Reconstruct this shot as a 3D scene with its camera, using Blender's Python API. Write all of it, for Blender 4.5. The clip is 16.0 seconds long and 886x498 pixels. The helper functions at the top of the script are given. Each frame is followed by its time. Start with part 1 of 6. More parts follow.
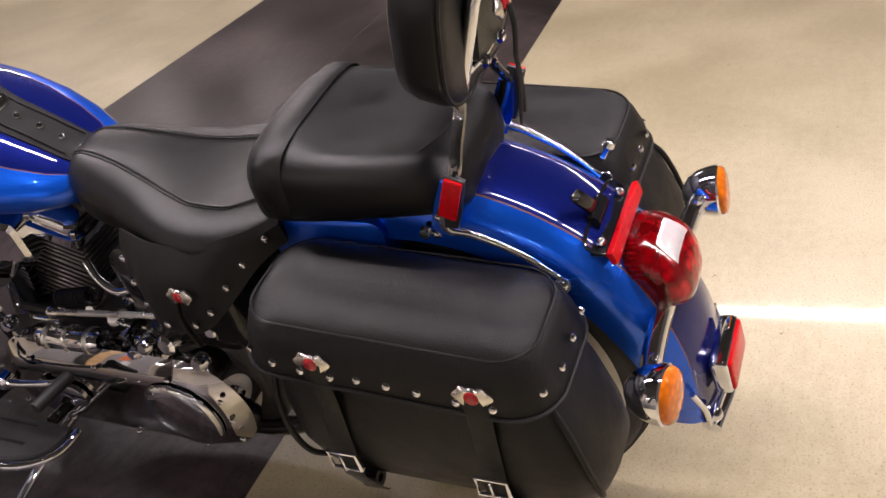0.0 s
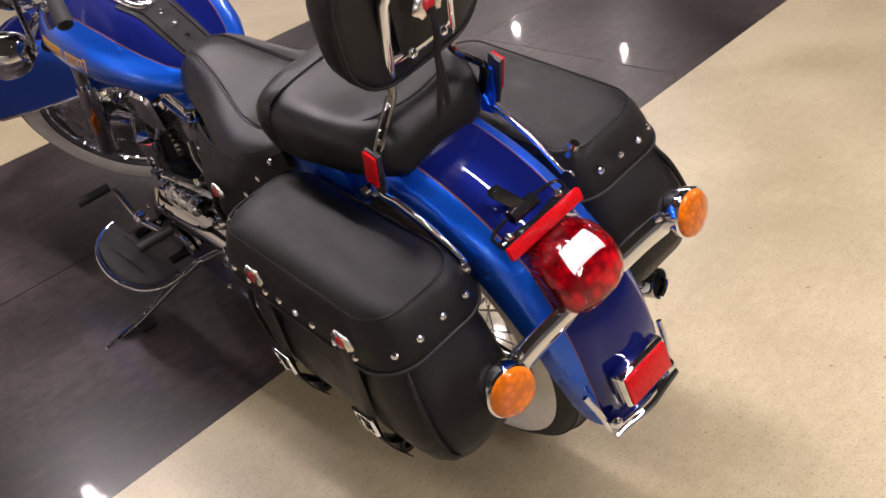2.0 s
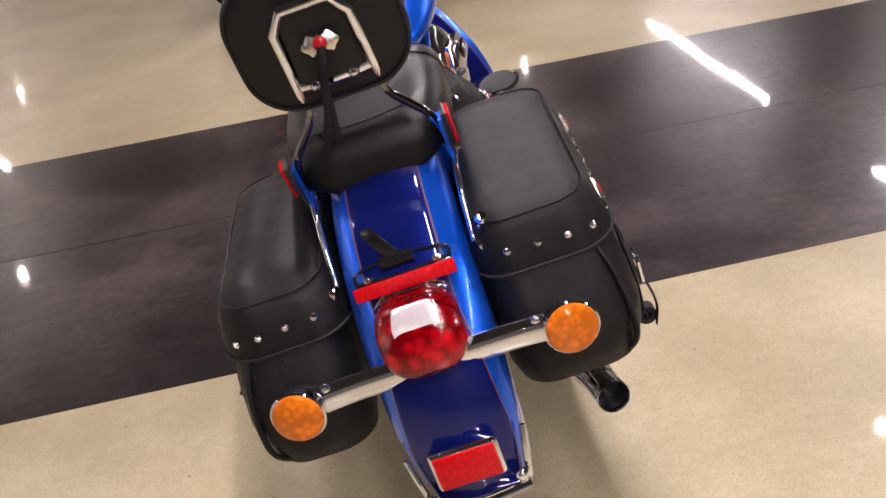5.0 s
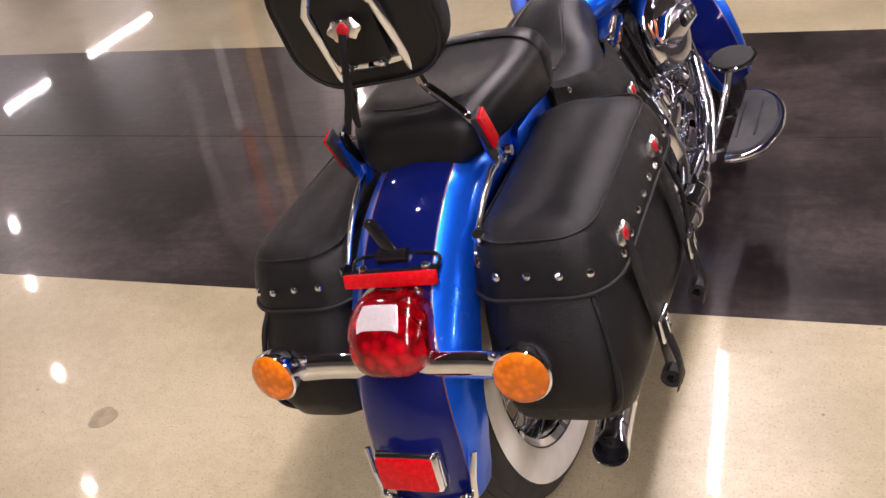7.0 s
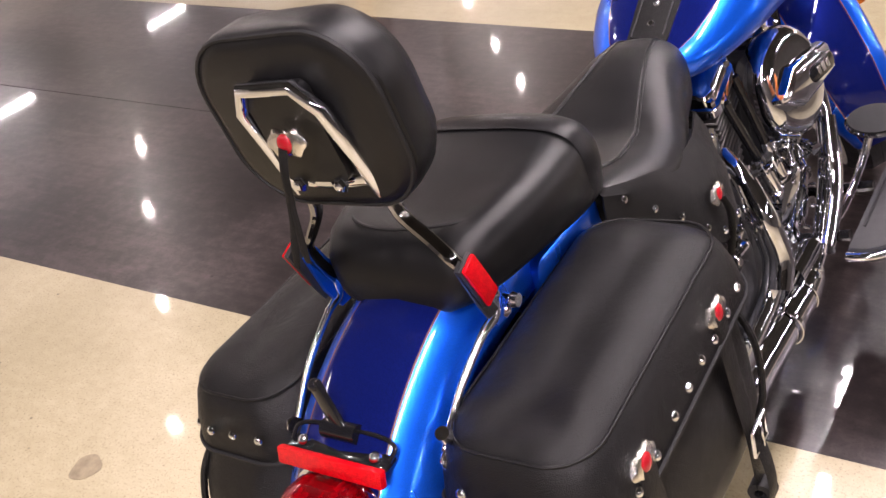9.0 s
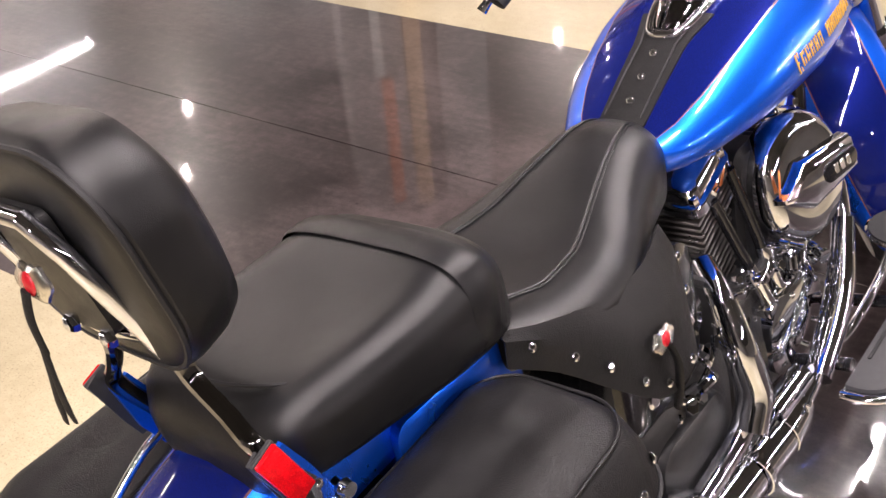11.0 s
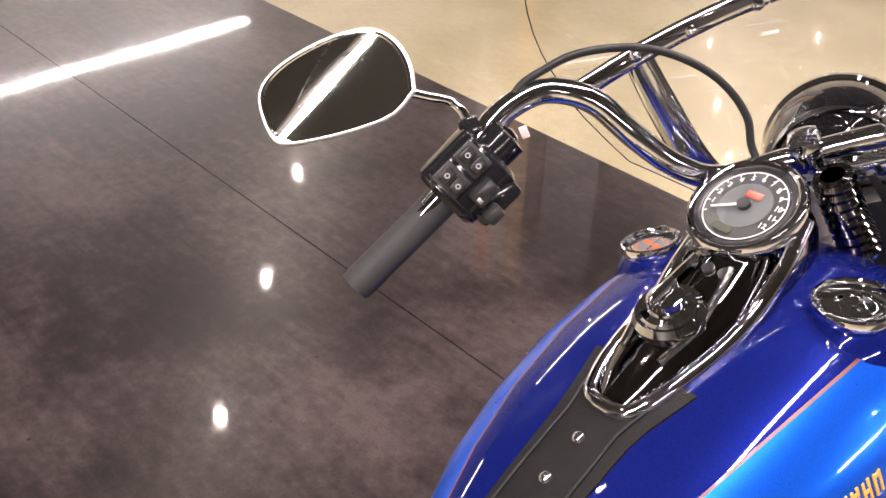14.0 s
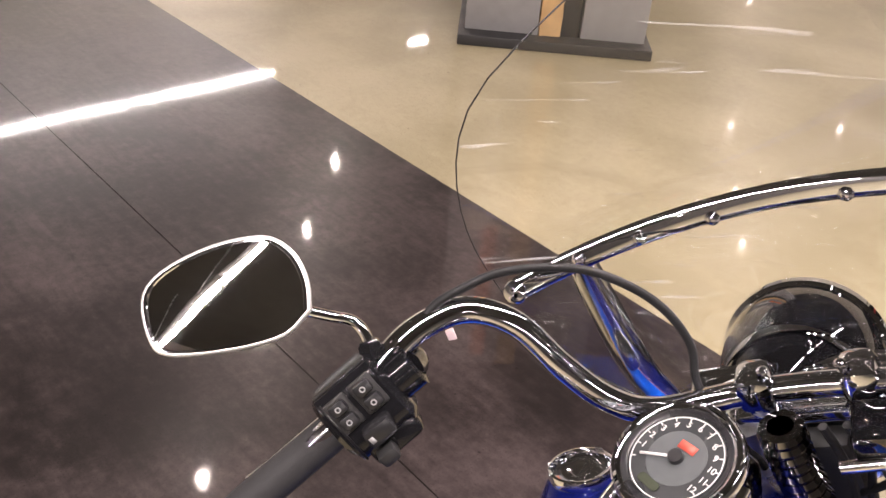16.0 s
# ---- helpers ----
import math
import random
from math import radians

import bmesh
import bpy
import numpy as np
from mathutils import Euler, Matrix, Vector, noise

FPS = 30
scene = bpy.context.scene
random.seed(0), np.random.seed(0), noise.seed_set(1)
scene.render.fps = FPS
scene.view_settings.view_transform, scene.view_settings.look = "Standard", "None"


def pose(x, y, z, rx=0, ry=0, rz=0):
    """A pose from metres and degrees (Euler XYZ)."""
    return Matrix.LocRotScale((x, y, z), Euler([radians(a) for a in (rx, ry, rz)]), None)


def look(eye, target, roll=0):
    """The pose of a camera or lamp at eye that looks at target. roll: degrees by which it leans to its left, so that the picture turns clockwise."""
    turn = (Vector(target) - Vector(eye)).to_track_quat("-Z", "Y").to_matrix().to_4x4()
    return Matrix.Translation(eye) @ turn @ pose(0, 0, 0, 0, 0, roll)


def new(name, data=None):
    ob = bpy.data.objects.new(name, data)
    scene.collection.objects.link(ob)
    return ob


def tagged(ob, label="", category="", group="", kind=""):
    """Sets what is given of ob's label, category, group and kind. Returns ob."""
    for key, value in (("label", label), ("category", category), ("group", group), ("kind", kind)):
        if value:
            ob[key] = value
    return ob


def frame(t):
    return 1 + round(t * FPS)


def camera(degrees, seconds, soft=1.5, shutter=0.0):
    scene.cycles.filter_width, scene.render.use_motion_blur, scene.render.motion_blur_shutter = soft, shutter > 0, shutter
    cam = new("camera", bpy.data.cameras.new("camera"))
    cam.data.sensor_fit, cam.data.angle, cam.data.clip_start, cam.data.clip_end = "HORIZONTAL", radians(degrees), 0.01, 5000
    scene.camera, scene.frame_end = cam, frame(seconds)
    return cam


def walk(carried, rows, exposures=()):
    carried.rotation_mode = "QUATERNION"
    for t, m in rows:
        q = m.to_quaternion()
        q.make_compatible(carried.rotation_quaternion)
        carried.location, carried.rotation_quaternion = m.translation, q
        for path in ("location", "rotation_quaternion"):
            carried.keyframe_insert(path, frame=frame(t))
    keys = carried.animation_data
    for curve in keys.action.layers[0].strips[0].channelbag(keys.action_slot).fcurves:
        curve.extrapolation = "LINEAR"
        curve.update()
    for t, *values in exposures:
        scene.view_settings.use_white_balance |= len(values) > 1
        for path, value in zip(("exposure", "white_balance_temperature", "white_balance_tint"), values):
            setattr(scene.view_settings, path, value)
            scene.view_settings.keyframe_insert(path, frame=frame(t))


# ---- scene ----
cam = camera(50.5, 16.0)
PATH = [
    (0, (-1.316, -0.499, 1.290), (0.288, 0.177, 0.305), -10.8),
    (0.5, (-1.215, -0.656, 1.309), (0.274, 0.144, 0.241), -9.8),
    (1, (-1.153, -0.777, 1.307), (0.204, 0.197, 0.207), -9.9),
    (1.5, (-1.100, -0.930, 1.323), (0.147, 0.181, 0.223), -10.2),
    (2, (-1.060, -1.064, 1.375), (0.066, 0.184, 0.292), -10.2),
    (2.5, (-0.964, -1.195, 1.346), (0.040, 0.227, 0.361), -12.2),
    (3, (-0.804, -1.292, 1.348), (0.055, 0.227, 0.372), -9.3),
    (3.5, (-0.658, -1.364, 1.348), (0.053, 0.232, 0.375), -12.3),
    (4, (-0.505, -1.478, 1.334), (0.068, 0.192, 0.395), -10.3),
    (4.2, (-0.449, -1.527, 1.332), (0.049, 0.173, 0.404), -9.2),
    (6.3, (0.194, -1.417, 1.358), (-0.108, 0.274, 0.335), -9.4),
    (6.5, (0.261, -1.406, 1.367), (-0.125, 0.265, 0.338), -8.3),
    (7, (0.348, -1.351, 1.386), (-0.265, 0.236, 0.335), -9.1),
    (7.5, (0.368, -1.244, 1.404), (-0.342, 0.286, 0.330), -8.3),
    (8, (0.374, -1.105, 1.414), (-0.362, 0.401, 0.323), -8.9),
    (8.2, (0.363, -1.047, 1.416), (-0.402, 0.441, 0.321), -8.8),
    (10.3, (0.399, -0.595, 1.394), (-0.539, 0.713, 0.207), -7.4),
    (10.5, (0.397, -0.561, 1.401), (-0.547, 0.740, 0.211), -6.5),
    (11, (0.407, -0.471, 1.395), (-0.539, 0.853, 0.232), -4.8),
    (11.5, (0.364, -0.335, 1.388), (-0.572, 0.993, 0.222), -3.2),
    (12, (0.333, -0.189, 1.411), (-0.625, 1.093, 0.212), -4.0),
    (12.5, (0.291, -0.082, 1.399), (-0.684, 1.217, 0.233), -4.1),
    (13, (0.293, 0.046, 1.391), (-0.694, 1.334, 0.223), -1.5),
    (13.5, (0.291, 0.170, 1.411), (-0.789, 1.370, 0.231), 0.6),
    (14, (0.259, 0.288, 1.402), (-0.914, 1.432, 0.255), 1.5),
    (14.5, (0.214, 0.384, 1.429), (-1.010, 1.476, 0.285), 2.1),
    (15, (0.191, 0.425, 1.456), (-1.052, 1.503, 0.319), 3.0),
    (15.5, (0.194, 0.447, 1.467), (-1.068, 1.549, 0.375), 3.6),
    (16, (0.203, 0.467, 1.484), (-1.042, 1.623, 0.429), 4.9),
]
walk(cam, [(t, look(eye, target, roll)) for t, eye, target, roll in PATH],
     exposures=[(0, 0.18, 6200, 13), (1.5, 0.15, 6200, 13), (3, 0.01, 6150, 13), (4.2, 0.0, 6150, 13), (6.3, 0.06, 6200, 16), (8.2, 0.20, 6200, 16), (10.5, 0.80, 6250, 12),
                (12.5, 0.70, 6450, 11), (14, 0.76, 6500, 10), (16, 0.46, 6500, 11)])

# ---- light, ceiling fittings and exposure ----
world = bpy.data.worlds.new("world")
scene.world = world
world.use_nodes = True
world.node_tree.nodes["Background"].inputs[0].default_value = (1.0, 0.9, 0.75, 1)
world.node_tree.nodes["Background"].inputs[1].default_value = 0.008
scene.view_settings.exposure = 0.0

LAMP_Z = 3.45          # height of the strip and spot lamps over the floor
STRIPS = {-10.38: (-3.83, 2.70, 9.23), 0.21: (-8.40, -4.15, 0.50), 5.45: (-3.83, 2.70, 9.23)}   # row: start of each pair of tubes
STRIP_LEN, STRIP_GAP = 2.05, 0.05
STRIP_POWER, SPOT_POWER = 84.0, 30.0
# six from (-12.5, 15.5) on are unseen, added to brighten the cream walls
SPOTS = [(-7.65, 5.98), (-6.58, 4.90), (-5.33, 3.66), (-4.19, 2.48), (-3.0, 1.3), (-1.8, 0.1),
         (-4.65, 9.46), (-5.75, 10.95), (-3.89, 8.49), (-4.9, 12.25), (2.99, 12.24), (3.20, 3.17), (8.62, 7.33), (8.45, 8.85),
         (8.4, 11.0), (8.5, 5.45), (-12.5, 15.5), (-9.0, 16.2), (-5.5, 16.2), (-1.5, 16.2), (-14.3, 11.5), (-14.3, 7.5), (-2.4, -3.4), (2.4, -4.2),
         # row of unseen lamps, added for sparkle on the chrome
         (-8.5, -2.2), (-6.2, -5.2), (-2.6, -6.6), (2.6, -6.8), (6.4, -5.6), (9.2, -2.4)]


# ---- materials ----
def mat(name):
    m = bpy.data.materials.new(name)
    m.use_nodes = True
    nt = m.node_tree
    return m, nt, nt.nodes["Principled BSDF"], nt.nodes.new, nt.links.new


def noise_node(nt, scale, detail=4.0, rough=0.55, coords="Object"):
    tc = nt.nodes.new("ShaderNodeTexCoord")
    n = nt.nodes.new("ShaderNodeTexNoise")
    n.inputs["Scale"].default_value = scale
    n.inputs["Detail"].default_value = detail
    n.inputs["Roughness"].default_value = rough
    nt.links.new(tc.outputs[coords], n.inputs["Vector"])
    return n


def ramp_node(nt, src, stops):
    r = nt.nodes.new("ShaderNodeValToRGB")
    cr = r.color_ramp
    while len(cr.elements) < len(stops):
        cr.elements.new(0.5)
    for e, (p, c) in zip(cr.elements, stops):
        e.position = p
        e.color = (*c, 1) if len(c) == 3 else c
    nt.links.new(src, r.inputs[0])
    return r


def bump_node(nt, src, b, strength, dist):
    bp = nt.nodes.new("ShaderNodeBump")
    bp.inputs["Strength"].default_value = strength
    bp.inputs["Distance"].default_value = dist
    nt.links.new(src, bp.inputs["Height"])
    nt.links.new(bp.outputs[0], b.inputs["Normal"])
    return bp


def simple(name, color, rough, metal=0.0, coat=0.0, scale=60.0, spread=0.06, bump=0.0, spec=0.5):
    """A surface with slight mottling of colour and gloss and, where asked, fine relief."""
    m, nt, b, _, link = mat(name)
    n = noise_node(nt, scale)
    lo = tuple(max(0.0, c * (1 - spread)) for c in color)
    hi = tuple(min(1.0, c * (1 + spread)) for c in color)
    link(ramp_node(nt, n.outputs[0], [(0.3, lo), (0.7, hi)]).outputs[0], b.inputs["Base Color"])
    r = ramp_node(nt, noise_node(nt, scale * 0.2).outputs[0], [(0.3, (rough * 0.85,) * 3), (0.7, (min(1, rough * 1.15),) * 3)])
    link(r.outputs[0], b.inputs["Roughness"])
    b.inputs["Metallic"].default_value = metal
    b.inputs["Specular IOR Level"].default_value = spec
    b.inputs["Coat Weight"].default_value = coat
    b.inputs["Coat Roughness"].default_value = 0.03
    if bump:
        bump_node(nt, noise_node(nt, scale * 6, 6).outputs[0], b, bump, 0.002)
    return m


def leather(name, color, rough, scale=420.0, bump=0.25, spec=0.5):
    m, nt, b, _, link = mat(name)
    tc = nt.nodes.new("ShaderNodeTexCoord")
    v = nt.nodes.new("ShaderNodeTexVoronoi")
    v.feature = "DISTANCE_TO_EDGE"
    v.inputs["Scale"].default_value = scale
    link(tc.outputs["Object"], v.inputs["Vector"])
    cell = ramp_node(nt, v.outputs["Distance"], [(0.0, (0, 0, 0)), (0.25, (1, 1, 1))])
    fine = noise_node(nt, 75.0, 5.0, 0.6)
    fine.inputs["Distortion"].default_value = 1.2
    fold = nt.nodes.new("ShaderNodeMath")
    fold.operation = "MULTIPLY_ADD"
    fold.inputs[1].default_value = 0.45
    link(fine.outputs[0], fold.inputs[0])
    crease = noise_node(nt, 17.0, 3.0)
    crease.inputs["Distortion"].default_value = 2.2
    link(crease.outputs[0], fold.inputs[2])
    mix = nt.nodes.new("ShaderNodeMath")
    mix.operation = "MULTIPLY_ADD"
    mix.inputs[1].default_value = 4.5
    link(fold.outputs[0], mix.inputs[0])
    link(cell.outputs[0], mix.inputs[2])
    bump_node(nt, mix.outputs[0], b, bump, 0.0012)
    link(ramp_node(nt, noise_node(nt, 9.0).outputs[0], [(0.3, tuple(c * 0.8 for c in color)), (0.7, tuple(c * 1.25 for c in color))]).outputs[0], b.inputs["Base Color"])
    link(ramp_node(nt, noise_node(nt, 25.0).outputs[0], [(0.3, (rough * 0.85,) * 3), (0.7, (rough * 1.15,) * 3)]).outputs[0], b.inputs["Roughness"])
    b.inputs["Specular IOR Level"].default_value = spec
    return m


def concrete(name, lo, mid, hi, rough, coat, seed, stroke, wide, grit, sway, smudge):
    """Polished, stained concrete: cloudy trowel marks, fine aggregate, a sealed glossy top."""
    m, nt, b, node, link = mat(name)
    tc = node("ShaderNodeTexCoord")
    mp = node("ShaderNodeMapping")
    mp.inputs["Location"].default_value = (seed, seed * 2, 0)
    link(tc.outputs["Object"], mp.inputs["Vector"])

    def nz(scale, detail, rough_, dist=0.0):
        n = node("ShaderNodeTexNoise")
        n.inputs["Scale"].default_value, n.inputs["Detail"].default_value = scale, detail
        n.inputs["Roughness"].default_value, n.inputs["Distortion"].default_value = rough_, dist
        link(mp.outputs[0], n.inputs["Vector"])
        return n
    cloud, grain, speck = nz(1.8, 3, 0.5, 0.3), nz(30, 6, 0.72), nz(190, 4, 0.65)
    # trowel strokes: two stretched grains, one or the other by patches
    strokes = []
    for turn in (32, -48):
        ms = node("ShaderNodeMapping")
        ms.inputs["Rotation"].default_value = (0, 0, radians(turn))
        ms.inputs["Scale"].default_value = (3.5, 26, 1)
        link(mp.outputs[0], ms.inputs["Vector"])
        ns = node("ShaderNodeTexNoise")
        ns.inputs["Scale"].default_value, ns.inputs["Detail"].default_value, ns.inputs["Distortion"].default_value = 1.6, 5, 0.5
        link(ms.outputs[0], ns.inputs["Vector"])
        strokes.append(ns)
    which = ramp_node(nt, nz(1.7, 2, 0.5, 1.0).outputs[0], [(0.44, (0, 0, 0)), (0.56, (1, 1, 1))])
    pick = node("ShaderNodeMix")
    link(which.outputs[0], pick.inputs[0])
    link(strokes[0].outputs[0], pick.inputs[2])
    link(strokes[1].outputs[0], pick.inputs[3])
    add = node("ShaderNodeMath")
    add.operation = "MULTIPLY_ADD"
    add.inputs[1].default_value = grit
    link(grain.outputs[0], add.inputs[0])
    soft = node("ShaderNodeMath")
    soft.operation = "MULTIPLY"
    soft.inputs[1].default_value = 0.75
    link(cloud.outputs[0], soft.inputs[0])
    link(soft.outputs[0], add.inputs[2])
    add2 = node("ShaderNodeMath")
    add2.operation = "MULTIPLY_ADD"
    add2.inputs[1].default_value = stroke
    link(pick.outputs[0], add2.inputs[0])
    link(add.outputs[0], add2.inputs[2])
    add3 = node("ShaderNodeMath")
    add3.operation = "MULTIPLY_ADD"
    add3.inputs[1].default_value = smudge
    link(nz(6.5, 4, 0.6, 1.6).outputs[0], add3.inputs[0])
    link(add2.outputs[0], add3.inputs[2])
    centre = 0.375 + grit / 2 + stroke / 2 + smudge / 2
    base = ramp_node(nt, add3.outputs[0], [(centre - wide, lo), (centre, mid), (centre + wide, hi)])
    base.color_ramp.interpolation = "B_SPLINE"
    dot = ramp_node(nt, speck.outputs[0], [(0.33, (0.45, 0.42, 0.38)), (0.44, (1, 1, 1)), (0.60, (1, 1, 1)), (0.70, (1.3, 1.28, 1.22))])
    mul = node("ShaderNodeMix")
    mul.data_type, mul.blend_type = "RGBA", "MULTIPLY"
    mul.inputs[0].default_value = 0.8
    link(base.outputs[0], mul.inputs[6])
    link(dot.outputs[0], mul.inputs[7])
    # scattered pits where the surface has popped
    pits = node("ShaderNodeTexVoronoi")
    pits.inputs["Scale"].default_value = 26.0
    link(mp.outputs[0], pits.inputs["Vector"])
    few = ramp_node(nt, pits.outputs["Color"], [(0.80, (0, 0, 0)), (0.81, (1, 1, 1))])
    core = ramp_node(nt, pits.outputs["Distance"], [(0.05, (1, 1, 1)), (0.13, (0, 0, 0))])
    pit = node("ShaderNodeMath")
    pit.operation = "MULTIPLY"
    link(few.outputs[0], pit.inputs[0])
    link(core.outputs[0], pit.inputs[1])
    hole = node("ShaderNodeMix")
    hole.data_type = "RGBA"
    link(pit.outputs[0], hole.inputs[0])
    link(mul.outputs[2], hole.inputs[6])
    hole.inputs[7].default_value = tuple(c * 0.45 for c in lo) + (1,)
    link(hole.outputs[2], b.inputs["Base Color"])
    link(ramp_node(nt, cloud.outputs[0], [(0.3, (rough * 0.94,) * 3), (0.7, (rough * 1.08,) * 3)]).outputs[0], b.inputs["Roughness"])
    b.inputs["Specular IOR Level"].default_value = 0.5 if mid[0] > 0.1 else 0.28
    b.inputs["Coat Weight"].default_value = coat
    link(ramp_node(nt, grain.outputs[0], [(0.3, (0.02,) * 3), (0.7, (0.055,) * 3)]).outputs[0], b.inputs["Coat Roughness"])
    bump_node(nt, nz(1.4, 1, 0.4).outputs[0], b, sway, 0.004)
    return m


def lens(name, color, rough=0.08, cell=160, clear=0.45, dim=0.6, coat=0.35, facet=0.35):
    """Moulded lamp plastic: a glossy, half clear outside over a faceted diffuser."""
    m, nt, b, node, link = mat(name)
    tc = node("ShaderNodeTexCoord")
    v = node("ShaderNodeTexVoronoi")
    v.inputs["Scale"].default_value = cell
    link(tc.outputs["Object"], v.inputs["Vector"])
    wide = noise_node(nt, cell * 0.25, 2.0)
    both = node("ShaderNodeMath")
    both.operation = "MULTIPLY_ADD"
    both.inputs[1].default_value = 0.4
    link(v.outputs["Distance"], both.inputs[0])
    link(wide.outputs[0], both.inputs[2])
    dark = tuple(c * dim for c in color)
    link(ramp_node(nt, both.outputs[0], [(0.48, color), (0.80, dark)]).outputs[0], b.inputs["Base Color"])
    b.inputs["Roughness"].default_value = rough
    b.inputs["IOR"].default_value = 1.35
    b.inputs["Transmission Weight"].default_value = clear
    b.inputs["Specular IOR Level"].default_value = 0.25
    b.inputs["Coat Weight"].default_value = coat
    b.inputs["Coat Roughness"].default_value = 0.015
    bump_node(nt, v.outputs["Distance"], b, facet, 0.003)
    return m


def paint(name, color, flake, metal=0.55):
    """Metallic lacquer with fine flake under a clear coat."""
    m, nt, b, node, link = mat(name)
    n = noise_node(nt, 900.0, 2)
    link(ramp_node(nt, n.outputs[0], [(0.35, tuple(c * (1 - flake) for c in color)), (0.7, tuple(min(1, c * (1 + flake)) for c in color))]).outputs[0], b.inputs["Base Color"])
    b.inputs["Metallic"].default_value = metal
    b.inputs["Specular IOR Level"].default_value = 0.0
    link(ramp_node(nt, noise_node(nt, 6.0).outputs[0], [(0.3, (0.26,) * 3), (0.7, (0.34,) * 3)]).outputs[0], b.inputs["Roughness"])
    b.inputs["Coat Weight"].default_value = 1.0
    b.inputs["Coat Roughness"].default_value = 0.015
    return m


M_CHROME = simple("chrome", (0.80, 0.82, 0.88), 0.022, metal=1.0, scale=25, spread=0.03)
M_GREYMARK = simple("worn grey print", (0.30, 0.30, 0.31), 0.5)
M_BUTTON = simple("black button plastic", (0.016, 0.016, 0.018), 0.26)
M_GRIP = simple("grey-black grip rubber", (0.030, 0.030, 0.032), 0.6, bump=0.2, scale=80, spec=0.3)
M_FIN = simple("dark machined fin", (0.085, 0.08, 0.078), 0.30, metal=0.75)
M_DARKCHROME = simple("dark plated chrome", (0.58, 0.57, 0.58), 0.03, metal=1.0, scale=14, spread=0.05)
M_DARKTYRE = simple("dull tyre rubber", (0.007, 0.007, 0.007), 0.75, bump=0.25, scale=70, spec=0.15)
M_STEEL = simple("brushed steel", (0.72, 0.72, 0.72), 0.28, metal=1.0, scale=120)
M_BLACKGLOSS = simple("black enamel", (0.008, 0.008, 0.0095), 0.10, coat=0.25, spec=0.3)
M_BLACKMETAL = simple("black wrinkle metal", (0.02, 0.02, 0.021), 0.38, bump=0.25, scale=90)
M_PLASTIC = simple("black plastic", (0.018, 0.018, 0.019), 0.42, bump=0.15, scale=120)
M_RUBBER = simple("black rubber", (0.010, 0.010, 0.011), 0.55, bump=0.2, scale=80, spec=0.25)
M_TYRE = simple("tyre rubber", (0.014, 0.014, 0.015), 0.62, bump=0.25, scale=70)
M_WHITEWALL = simple("whitewall rubber", (0.72, 0.70, 0.64), 0.5, scale=30)
M_BLUE = paint("bright blue lacquer", (0.010, 0.112, 0.74), 0.12, 0.72)
M_NAVY = paint("dark blue lacquer", (0.0040, 0.0078, 0.088), 0.25, 0.22)
M_PIN = simple("copper pinstripe", (0.11, 0.034, 0.022), 0.35, coat=0.3)
M_LEATHER = leather("black leather", (0.0052, 0.0050, 0.0054), 0.41, bump=0.28, spec=0.245)
M_SEAT = leather("black seat vinyl", (0.0052, 0.0052, 0.0058), 0.35, 650.0, 0.14, 0.27)
M_SKIRT = leather("black valance leather", (0.0075, 0.0073, 0.0076), 0.52, 350.0, 0.2, 0.24)
M_STRAP = leather("dull black strap leather", (0.0075, 0.0073, 0.0076), 0.62, 350.0, 0.2, 0.16)
M_RED = lens("red lamp plastic", (0.60, 0.0007, 0.009), 0.06, 55, 0.16, 0.24, 0.8, 0.7)
M_REDDEEP = lens("deep red lamp plastic", (0.26, 0.0004, 0.003), 0.05, 90, 0.30, 0.4, 1.0)
M_REDFLAT = lens("red reflector plastic", (0.62, 0.0015, 0.006), 0.16, 500, 0.0, 0.7, 0.2)
M_AMBER = lens("amber lamp plastic", (0.86, 0.205, 0.006), 0.10, 90, 0.12, 0.58, 0.6, 0.4)
M_CLEARLENS = simple("ribbed clear lens", (0.80, 0.74, 0.75), 0.22, metal=0.45, coat=0.8, scale=200)
M_CONCHO = simple("cast nickel", (0.78, 0.75, 0.70), 0.16, metal=1.0, scale=150, bump=0.2)
M_BLACKMIRROR = simple("deep black lacquer", (0.004, 0.004, 0.005), 0.03, coat=1.0)
M_BRACKET = simple("brushed chrome stay", (0.72, 0.73, 0.76), 0.10, metal=1.0, scale=40)
M_SATINRIM = simple("bright satin metal", (0.90, 0.89, 0.90), 0.36, metal=0.8, scale=60)
M_REDENAMEL = simple("red enamel", (0.30, 0.006, 0.012), 0.2, coat=0.4)
M_GOLD = simple("gold tank transfer", (0.62, 0.36, 0.06), 0.32, metal=0.2, coat=0.5)
M_DIAL = simple("silver dial face", (0.090, 0.098, 0.104), 0.35, metal=0.3)
M_FADEDRED = simple("faded red print", (0.50, 0.085, 0.06), 0.5)
M_OLIVE = simple("olive display glass", (0.045, 0.052, 0.036), 0.2)
M_DIALGREY = simple("dark grey dial print", (0.026, 0.028, 0.031), 0.3)
M_BLACKCHROME = simple("black chrome", (0.26, 0.255, 0.26), 0.045, metal=1.0, scale=20, spread=0.05)
M_DIALBLACK = simple("black dial ring", (0.012, 0.012, 0.014), 0.3)
M_WHITEMARK = simple("white print", (0.62, 0.62, 0.61), 0.5)
M_ORANGE = simple("orange sticker", (0.72, 0.22, 0.05), 0.45)
M_GREY = simple("grey laminate", (0.24, 0.235, 0.235), 0.45, scale=20)
M_WOOD = simple("light oak veneer", (0.55, 0.36, 0.17), 0.42, scale=8, spread=0.2)
M_DARKBOARD = simple("black board", (0.02, 0.02, 0.021), 0.45)
